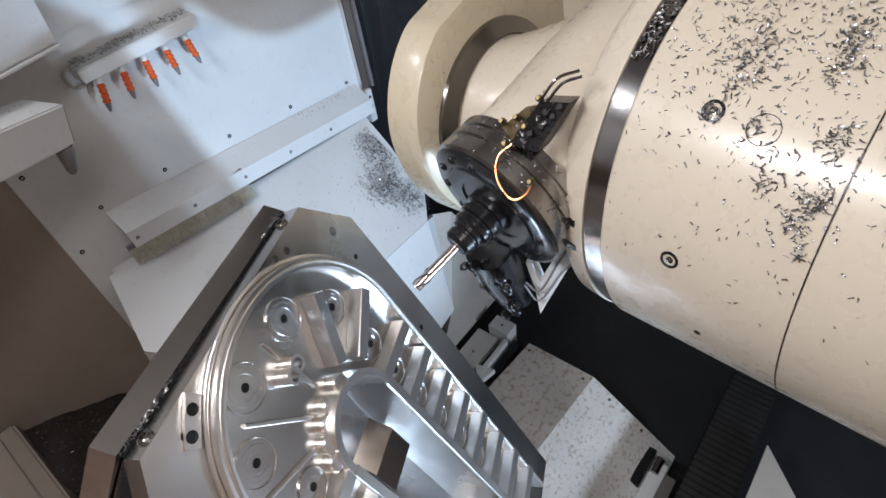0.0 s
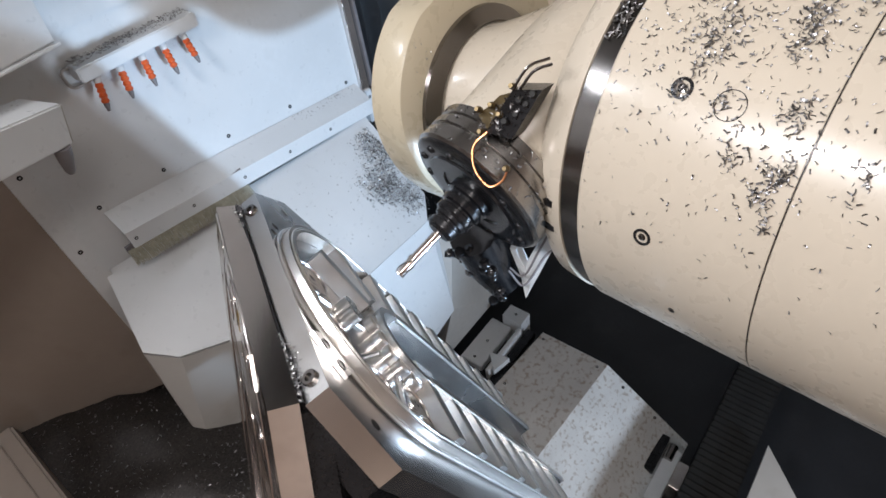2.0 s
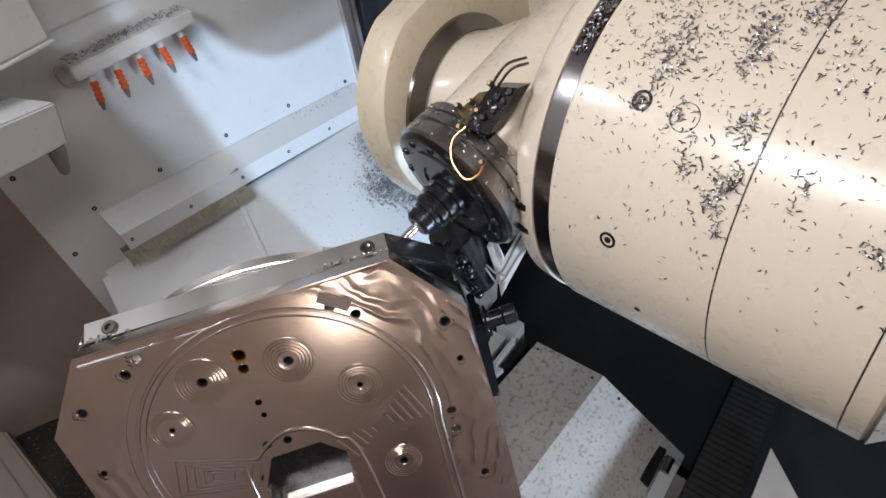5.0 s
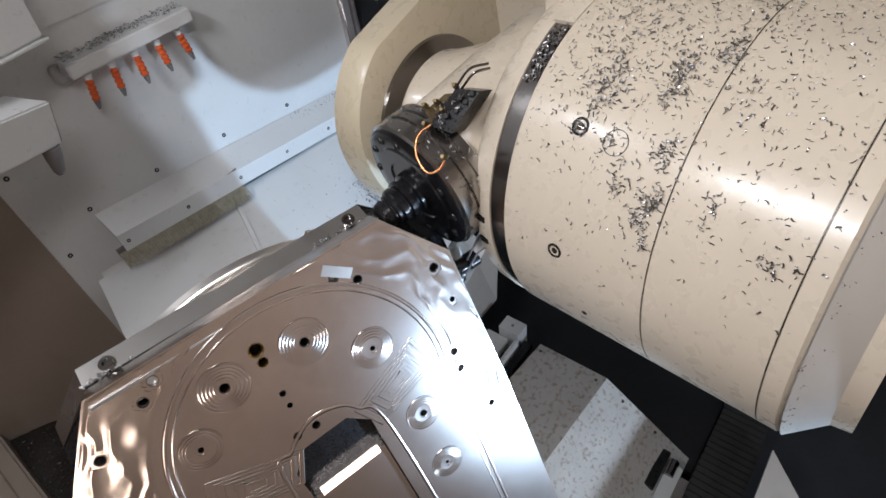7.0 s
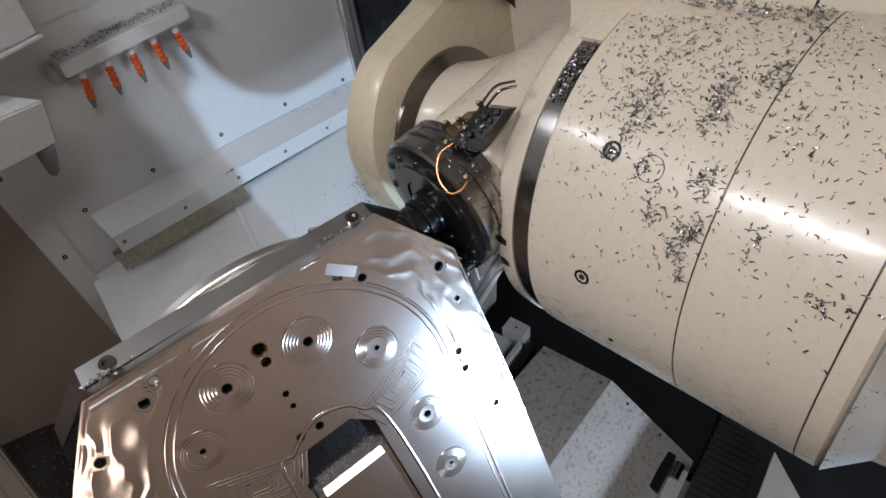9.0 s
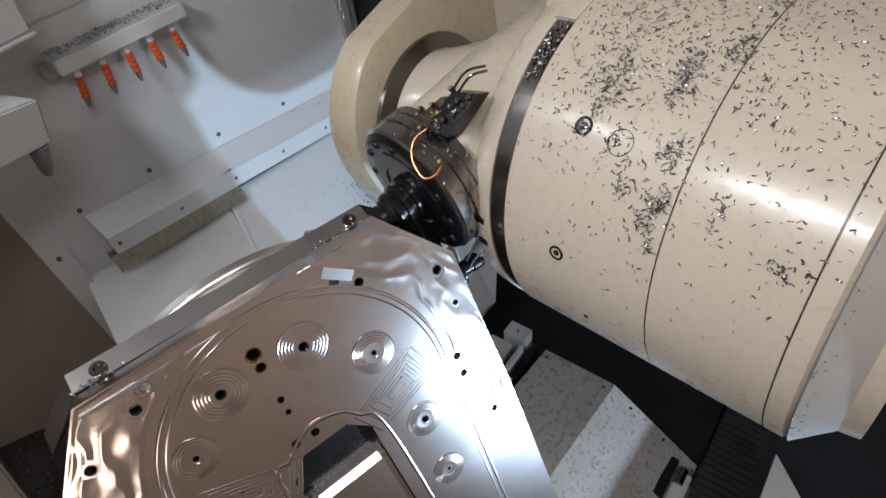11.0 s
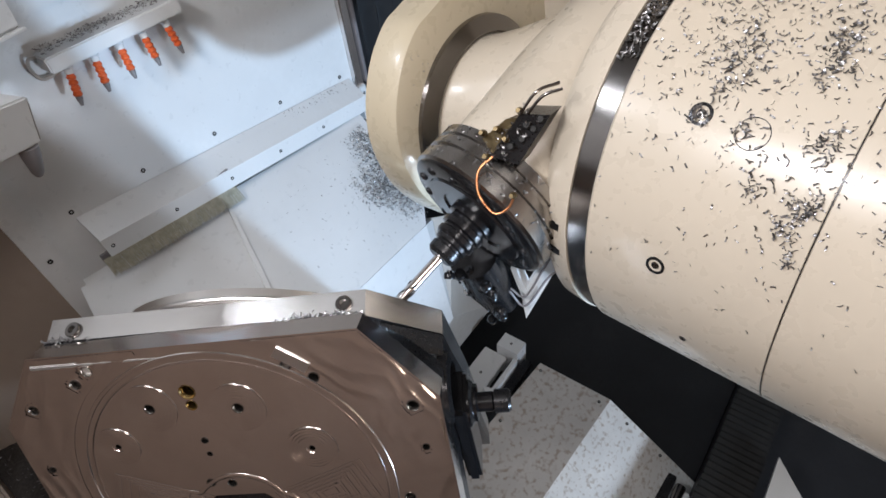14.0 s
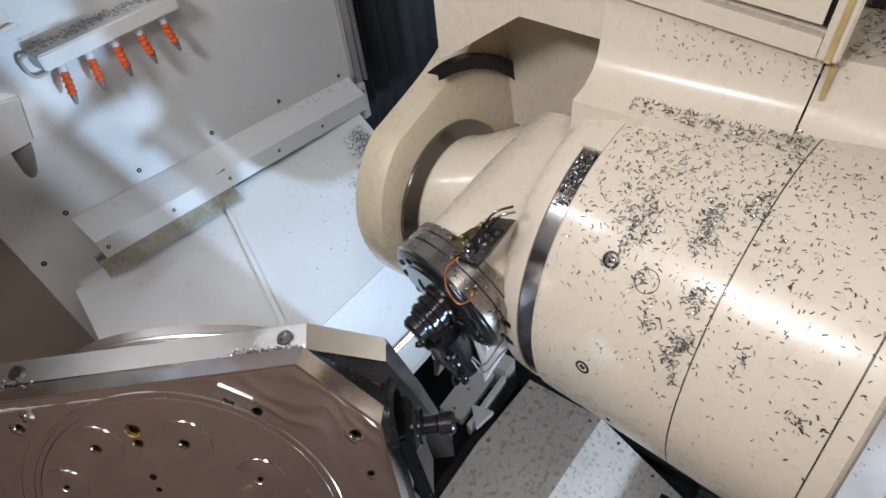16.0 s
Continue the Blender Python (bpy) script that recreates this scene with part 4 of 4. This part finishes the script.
# ribs and low ridges inside the pocket
RIB, LOW = [], []
for a in (60, 27):
    c, s = math.cos(radians(a)), math.sin(radians(a))
    RIB.append((0.17 * c, -0.30 + 0.17 * s, a))
for a in (93, 125, 156):
    c, s = math.cos(radians(a)), math.sin(radians(a))
    LOW.append((0.17 * c, -0.30 + 0.17 * s, a))
for k in range(8):
    RIB.append((0.165, -0.335 - 0.095 * k, 0))
    RIB.append((-0.165, -0.335 - 0.095 * k, 180))
first = None
for x, y, a in RIB:
    m = pose(x, y, 0, 0, 0, a)
    if first is None:
        first = part("rib", prism([(-0.068, -0.017, 0.0005), (-0.068, 0.017, 0.0005), (-0.068, 0.0135, 0.030), (-0.068, 0.012, 0.032), (-0.068, -0.012, 0.032), (-0.068, -0.0135, 0.030)], (0.138, 0, 0)), ALUS, plate_u, "milled rib between pocket rim and trough", m=m, smooth=False)
    else:
        again(first, m, plate_u)
first = None
for x, y, a in LOW:
    m = pose(x, y, 0, 0, 0, a)
    if first is None:
        first = part("low_ridge", prism([(-0.070, -0.004, 0.0005), (-0.070, 0.004, 0.0005), (-0.070, 0.002, 0.006), (-0.070, -0.002, 0.006)], (0.14, 0, 0)), ALUS, plate_u, "thin low ridge between the turned pockets", m=m, smooth=False)
    else:
        again(first, m, plate_u)
# stepped bosses where the ridges meet the trough
for a in (78, 104, 122, 140, 160):
    c, s = math.cos(radians(a)), math.sin(radians(a))
    part("trough_boss", lathe([(0.019, 0.0), (0.019, 0.018), (0.016, 0.022), (0.010, 0.022), (0.0, 0.021)], 28), ALUS, plate_u, "round boss against the trough end", m=pose(0.104 * c, -0.335 + 0.104 * s, 0.0005))
for x, y, r in ((0.051, -0.0739, 0.040), (-0.0888, -0.0718, 0.042), (-0.1719, -0.1555, 0.040), (0.1444, -0.1562, 0.036), (0.15, -0.285, 0.034), (0.15, -0.38, 0.032), (0.15, -0.475, 0.032), (0.15, -0.57, 0.030), (-0.15, -0.285, 0.034), (-0.15, -0.38, 0.032), (0.15, -0.665, 0.03), (0.15, -0.76, 0.03)):
    p = part("turned_pad", lathe([(r, 0.0), (r, 0.0035), (r * 0.96, 0.0035), (r * 0.93, 0.0006), (r * 0.74, 0.0006), (r * 0.72, 0.001), (r * 0.52, 0.001), (r * 0.5, 0.0006), (r * 0.42, 0.0006), (r * 0.40, 0.0012), (0.008, 0.0012), (0.008, -0.001)], 48), ALU, plate_u, "turned round pocket", m=pose(x, y, 0.0005), smooth=False)
    part("bore", lathe([(0.0079, 0.0009), (0.0, 0.0009)], 16), BLACKS, p)
for x, y in ((-0.012, -0.122), (-0.033, -0.128)):
    part("boss", lathe([(0.016, 0), (0.016, 0.03), (0.010, 0.03), (0.010, 0.002), (0, 0.002)], 28), ALUS, plate_u, "bored round boss", m=pose(x, y, 0.0005))
part("boss_pad", slab([(-0.150, 0.014), (-0.185, -0.008), (-0.215, -0.036), (-0.20, -0.052), (-0.165, -0.026), (-0.14, -0.008)], [], 0.0005, 0.008), ALUS, plate_u, "small raised pad with two holes")
for x, y in ((-0.1646, -0.008), (-0.1954, -0.030)):
    part("bore", lathe([(0.0095, 0.0), (0.0095, 0.0014), (0.007, 0.0014), (0.006, 0.0004), (0, 0.0004)], 20), OILY, plate_u, m=pose(x, y, 0.0078))

# edge strips with screws and packed chips along the ridge
for x in (-0.21, 0.22):
    part("cap_screw", lathe([(0.012, 0), (0.012, 0.004), (0.0105, 0.0055), (0.006, 0.0055), (0.006, 0.001), (0, 0.001)], 24), STEEL, plate_u, "socket cap screw", m=Matrix.Translation((-x, 0.0150, -0.020)) @ Y_AXIS)
for y0, y1, name in ((-0.055, -0.022, "v"), (-0.006, 0.012, "u")):
    strip = part("edge_strip", box(-0.252 if name == "v" else -0.245, y0, -0.035, 0.252, y1, -0.002 if name == "u" else 0.006, 0.002), STRIPM, fixture, "flat milled edge strip", m=Matrix())
    for x in (-0.21, 0.21):
        part("cap_screw", lathe([(0.0095, 0), (0.0095, 0.004), (0.0085, 0.005), (0.005, 0.005), (0.005, 0.001), (0, 0.001)], 18), STEEL, strip, "socket cap screw", m=pose(x + (0.0 if name == "u" else 0.02), (y0 + y1) / 2, -0.002 if name == "u" else 0.006))
part("ridge_gap", box(-0.248, -0.0160, -0.02, 0.248, -0.0095, 0.0062), BLACKS, fixture, "dark gap strip between the two plates", m=Matrix(), smooth=False)
part("wedge", prism([(-0.25, -0.02, -0.03), (-0.25, -0.006, -0.03), (-0.25, 0.15, -0.75), (-0.25, -0.25, -0.75)], (0.5, 0, 0)), ALUF, fixture, "aluminium wedge core of the fixture", smooth=False)
for sx in (1, -1):
    part("side_gusset", prism([(sx * 0.252, -0.03, -0.05), (sx * 0.252, 0.02, -0.05), (sx * 0.252, 0.22, -0.65), (sx * 0.252, -0.28, -0.65)], (sx * 0.03, 0, 0)), ALUF, fixture, "aluminium side gusset", smooth=False)
cl = part("clamp", lathe([(0.0, 0.0), (0.036, 0.0), (0.038, 0.004), (0.038, 0.05), (0.030, 0.055), (0.030, 0.06), (0.016, 0.062), (0.016, 0.085), (0.013, 0.088), (0.0, 0.088)], 28), OILY, fixture, "black screw clamp on the side", m=Matrix.Translation((0.325, -0.03, -0.215)) @ X_AXIS)
part("clamp_ring", lathe([(0.040, 0.006), (0.055, 0.010), (0.055, 0.026), (0.040, 0.03)], 28, close=True), BLACKS, cl, m=pose(-0.05, 0, 0.0))
part("clamp_bolt", lathe([(0, 0), (0.019, 0), (0.019, 0.022), (0.016, 0.026), (0.008, 0.026), (0.008, 0.02), (0, 0.02)], 12), BLACKS, cl, "black socket head bolt", m=pose(0, 0, 0.088))
part("clamp_bar", box(0.346, -0.075, -0.40, 0.372, 0.005, -0.17, 0.006), OILY, fixture, "black oily clamp bar", m=Matrix())
part("pedestal", lathe([(0.0, -1.5), (0.30, -1.5), (0.30, -1.0), (0.26, -0.95), (0.0, -0.95)], 48), GREYW, fixture, "round grey turning pedestal")
rnd = random.Random(13)
spots = []
for k in range(200):
    x = rnd.gauss(rnd.choice((-0.215, 0.19, 0.21, 0.17)), 0.022)
    if abs(x) < 0.25:
        spots.append((Vector((x, rnd.gauss(-0.0125, 0.004), 0.0075)), Vector((0, 0, 1)), rnd.uniform(0.004, 0.010)))
chips("swarf", spots, fixture, "bright chips packed in the ridge gap", rnd)

# ---- table slide (its space: world of the start, lowered by 2.5) ----
table_slide = thing("table_slide", (0, 0, 2.5), "soiled white table slide cover with rails", "table slide")
part("top_cover", prism([(0.60, 0.53, -2.12), (1.232, 0.487, -2.12), (1.232, 0.80, -2.12), (0.88, 0.83, -2.12), (0.60, 0.83, -2.12)], (0, 0, -0.3)), SLIDETOP, table_slide, "flat soiled white cover plate", smooth=False)
part("slope_cover", prism([(0.60, 0.53, -2.121), (1.232, 0.487, -2.121), (1.252, 0.10, -2.43), (0.60, 0.10, -2.43)], (0, 0, -0.08)), DIRTYW, table_slide, "sloping white cover plate with rust specks", smooth=False)
part("cover_side", prism([(1.231, 0.80, -2.125), (1.231, 0.487, -2.125), (1.25, 0.10, -2.435), (1.25, 0.10, -2.49), (1.231, 0.80, -2.49)], (0.004, 0, 0)), GREYW, table_slide, smooth=False)
part("rail_slot", box(0.60, 0.835, -2.18, 1.225, 0.875, -2.14, 0.002), BLACKS, table_slide, "black rail slot")
clampb = part("end_block", prism([(1.18, 0.88, -2.06), (1.18, 0.98, -2.06), (1.18, 0.98, -2.25), (1.18, 0.88, -2.25)], (0.07, 0, 0)), WHITE, table_slide, "white L-shaped end block", smooth=False)
part("block_lip", box(0.93, 0.93, -2.16, 1.18, 1.04, -2.12, 0.004), WHITE, clampb, "white block arm")
part("block_front", box(0.92, 0.88, -2.17, 1.20, 0.90, -2.10, 0.003), WHITE, clampb)
for x, y, z in ((1.215, 0.93, -2.0595), (1.06, 0.985, -2.1195), (0.96, 0.985, -2.1195)):
    screw(clampb, (x, y, z), (0, 0, 1), 0.006)
part("block_groove", box(0.935, 0.902, -2.135, 1.178, 0.908, -2.117, 0.001), BLACKS, clampb, "dark groove")
part("wedge_plate", prism([(0.93, 0.86, -2.12), (1.02, 0.84, -2.12), (1.0, 0.93, -2.12)], (0, 0, 0.03)), WHITE, clampb, smooth=False)
rail = part("rail_carrier", box(1.02, 0.165, -2.40, 1.20, 0.215, -2.355, 0.003), BLACKS, table_slide, "black rail end")
part("rail_block", box(0.90, 0.10, -2.42, 1.15, 0.155, -2.335, 0.004), WHITE, rail, "white machined rail block")
part("rail_block", box(1.00, 0.055, -2.44, 1.12, 0.10, -2.345, 0.004), ALUF, rail, "bare metal guide block")
part("bore", lathe([(0, 0), (0.02, 0), (0.02, 0.07), (0, 0.07)], 20, Matrix.Translation((1.09, 0.14, -2.335)) @ X_AXIS), STEEL, rail)
for x, y, z in ((1.20, 0.52, -2.119), (0.92, 0.80, -2.119), (1.20, 0.78, -2.119), (1.21, 0.40, -2.187), (1.22, 0.25, -2.307)):
    screw(table_slide, (x, y, z), (0, 0, 1), 0.006)

rr = random.Random(31)
spots = []
for k in range(160):
    if k % 2:
        spots.append((Vector((rr.uniform(0.75, 1.21), rr.uniform(0.54, 0.80), -2.119)), Vector((0, 0, 1)), rr.uniform(0.0015, 0.004)))
    else:
        y = rr.uniform(0.16, 0.49)
        spots.append((Vector((rr.uniform(0.80, 1.22), y, -2.119 - (0.50 - y) * 0.78)), Vector((0, -0.6, 0.8)), rr.uniform(0.0015, 0.004)))
chips("swarf", spots, table_slide, "stray fine chips on the slide cover", rr)

# ---- ribbed cable track, dark covers and side panel under the carriage ----
track = thing("cable_track", (0, 0, 0), "black ribbed rubber cable track on the floor", "cable track")
link = None
for k in range(44):
    m = pose(0.62 + 0.028 * k, -0.05, 0.27)
    if link is None:
        link = part("link", box(-0.0125, -0.085, 0, 0.0125, 0.085, 0.03, 0.003), RUBBER, track, m=m)
    else:
        again(link, m, track)
part("track_bed", box(0.6, -0.14, 0.0, 1.9, 0.035, 0.268, 0.004), BLACKP, track, "black track bed")
panel = thing("floor_panel", (0, 0, 0), "white triangular floor panel beside the cable track", "panel")
part("sheet", prism([(1.345, -0.165, 0.34), (1.17, -0.33, 0.34), (0.85, -0.52, 0.34), (0.75, -0.165, 0.34)], (0, 0, -0.02)), GREYW, panel, smooth=False)
deck = thing("way_cover", (0, 0, 0), "flat black telescopic way cover", "way cover")
for k in range(4):
    part("cover_plate", box(1.24 + 0.28 * k, 0.04, 0.02 - 0.004 * k, 1.54 + 0.28 * k, 1.06, 0.06 - 0.004 * k, 0.003), BLACKP, deck, "black steel cover plate" if k == 0 else "")


# ---- motion of the machine ----
def motions():
    """Keys for the carriage, the swivelling spindle, the turning fixture and the table slide; b is the swivel in degrees."""
    head = [
        (0.0, 0.0002, -0.0004, 2.4999, -0.00),
        (0.5, 0.0063, 0.0272, 2.5124, -1.37),
        (1.0, 0.0068, 0.0393, 2.5142, -1.56),
        (1.5, 0.0083, 0.0512, 2.5137, -1.64),
        (2.0, 0.0081, 0.0495, 2.5136, -1.62),
        (2.5, 0.0091, 0.0416, 2.5108, -1.57),
        (3.0, 0.0081, 0.0313, 2.5096, -1.43),
        (3.5, 0.0075, 0.0277, 2.5088, -1.36),
        (4.0, 0.0088, 0.0358, 2.5084, -1.47),
        (6.5, 0.0243, 0.2276, 2.4034, 6.67),
        (7.0, 0.0201, 0.2173, 2.3998, 6.78),
        (7.5, 0.0089, 0.1696, 2.3811, 7.35),
        (8.0, 0.0063, 0.1689, 2.3840, 7.27),
        (8.5, 0.0073, 0.1723, 2.3813, 7.41),
        (9.0, 0.0075, 0.1743, 2.3811, 7.32),
        (11.5, 0.0237, 0.2466, 2.4041, 4.81),
        (12.0, 0.0222, 0.2225, 2.4235, 3.21),
        (12.5, 0.0165, 0.1701, 2.4596, 0.59),
        (13.0, 0.0186, 0.1170, 2.4882, -2.00),
        (13.5, 0.0206, 0.1050, 2.4947, -2.69),
        (14.0, 0.0149, 0.1127, 2.4545, -2.36),
        (14.5, -0.0061, 0.1323, 2.3349, -0.57),
        (15.0, -0.0140, 0.1532, 2.2260, 0.83),
        (15.5, -0.0135, 0.1605, 2.2025, 1.12),
        (16.0, -0.0096, 0.1981, 2.1823, 2.48),
    ]
    walk(spindle_head, [(t, pose(x, y, z)) for t, x, y, z, b in head])
    walk(spindle_unit, [(t, pose(x, y, z) @ SWIVEL @ Matrix.Rotation(radians(b), 4, "Y") @ SWIVEL.inverted()) for t, x, y, z, b in head])
    walk(fixture, [
        (0.0, pose(0.1760, 0.7052, 1.8159, 3.48, -0.55, -156.18)),
        (0.5, pose(0.1768, 0.7041, 1.8190, 3.40, -0.95, -150.68)),
        (1.0, pose(0.1971, 0.6954, 1.8237, 3.22, -1.50, -142.95)),
        (1.5, pose(0.2301, 0.6710, 1.8408, 2.75, -2.35, -129.87)),
        (2.0, pose(0.2545, 0.6583, 1.8461, 2.08, -3.09, -116.48)),
        (2.5, pose(0.2700, 0.6564, 1.8462, 1.25, -3.66, -102.96)),
        (3.0, pose(0.2687, 0.6552, 1.8534, 0.22, -4.04, -88.20)),
        (3.5, pose(0.2497, 0.6649, 1.8511, -0.69, -4.14, -75.82)),
        (4.0, pose(0.2201, 0.6854, 1.8414, -1.57, -4.06, -63.92)),
        (6.5, pose(0.2310, 0.7367, 1.8112, -4.41, -2.04, -15.74)),
        (7.0, pose(0.2331, 0.7391, 1.8105, -4.41, -2.05, -15.81)),
        (7.5, pose(0.2362, 0.7378, 1.8124, -4.41, -2.05, -15.86)),
        (8.0, pose(0.2380, 0.7404, 1.8116, -4.41, -2.05, -15.88)),
        (8.5, pose(0.2405, 0.7420, 1.8111, -4.40, -2.06, -15.97)),
        (9.0, pose(0.2429, 0.7432, 1.8108, -4.40, -2.05, -15.92)),
        (11.5, pose(0.2357, 0.7596, 1.8040, -4.38, -2.09, -16.45)),
        (12.0, pose(0.2202, 0.7668, 1.7992, -4.05, -2.56, -24.18)),
        (12.5, pose(0.2013, 0.7711, 1.7965, -3.35, -3.25, -37.49)),
        (13.0, pose(0.1974, 0.7641, 1.8019, -2.52, -3.75, -50.50)),
        (13.5, pose(0.1996, 0.7626, 1.8033, -2.29, -3.85, -53.89)),
        (14.0, pose(0.1868, 0.7716, 1.7983, -2.25, -3.87, -54.44)),
        (14.5, pose(0.1466, 0.8010, 1.7768, -2.15, -3.90, -55.91)),
        (15.0, pose(0.1126, 0.8295, 1.7556, -2.05, -3.94, -57.32)),
        (15.5, pose(0.1076, 0.8392, 1.7486, -2.03, -3.94, -57.61)),
        (16.0, pose(0.1147, 0.8501, 1.7401, -2.44, -3.79, -51.70)),
    ])
    walk(table_slide, [
        (0.0, pose(-0.0015, 0.0021, 2.5)),
        (0.5, pose(-0.0000, 0.0006, 2.5)),
        (1.0, pose(0.0213, -0.0035, 2.5)),
        (1.5, pose(0.0596, -0.0109, 2.5)),
        (2.0, pose(0.0838, -0.0164, 2.5)),
        (2.5, pose(0.0950, -0.0186, 2.5)),
        (3.0, pose(0.0885, -0.0195, 2.5)),
        (3.5, pose(0.0669, -0.0175, 2.5)),
        (4.0, pose(0.0317, -0.0134, 2.5)),
        (6.5, pose(0.0332, -0.0268, 2.5)),
        (7.0, pose(0.0349, -0.0293, 2.5)),
        (7.5, pose(0.0365, -0.0335, 2.5)),
        (8.0, pose(0.0384, -0.0359, 2.5)),
        (8.5, pose(0.0405, -0.0409, 2.5)),
        (9.0, pose(0.0414, -0.0438, 2.5)),
        (11.5, pose(0.0293, -0.0584, 2.5)),
        (12.0, pose(0.0121, -0.0577, 2.5)),
        (12.5, pose(-0.0088, -0.0569, 2.5)),
        (13.0, pose(-0.0125, -0.0588, 2.5)),
        (13.5, pose(-0.0115, -0.0613, 2.5)),
        (14.0, pose(-0.0256, -0.0624, 2.5)),
        (14.5, pose(-0.0707, -0.0564, 2.5)),
        (15.0, pose(-0.1094, -0.0526, 2.5)),
        (15.5, pose(-0.1163, -0.0540, 2.5)),
        (16.0, pose(-0.1120, -0.0594, 2.5)),
    ])


motions()
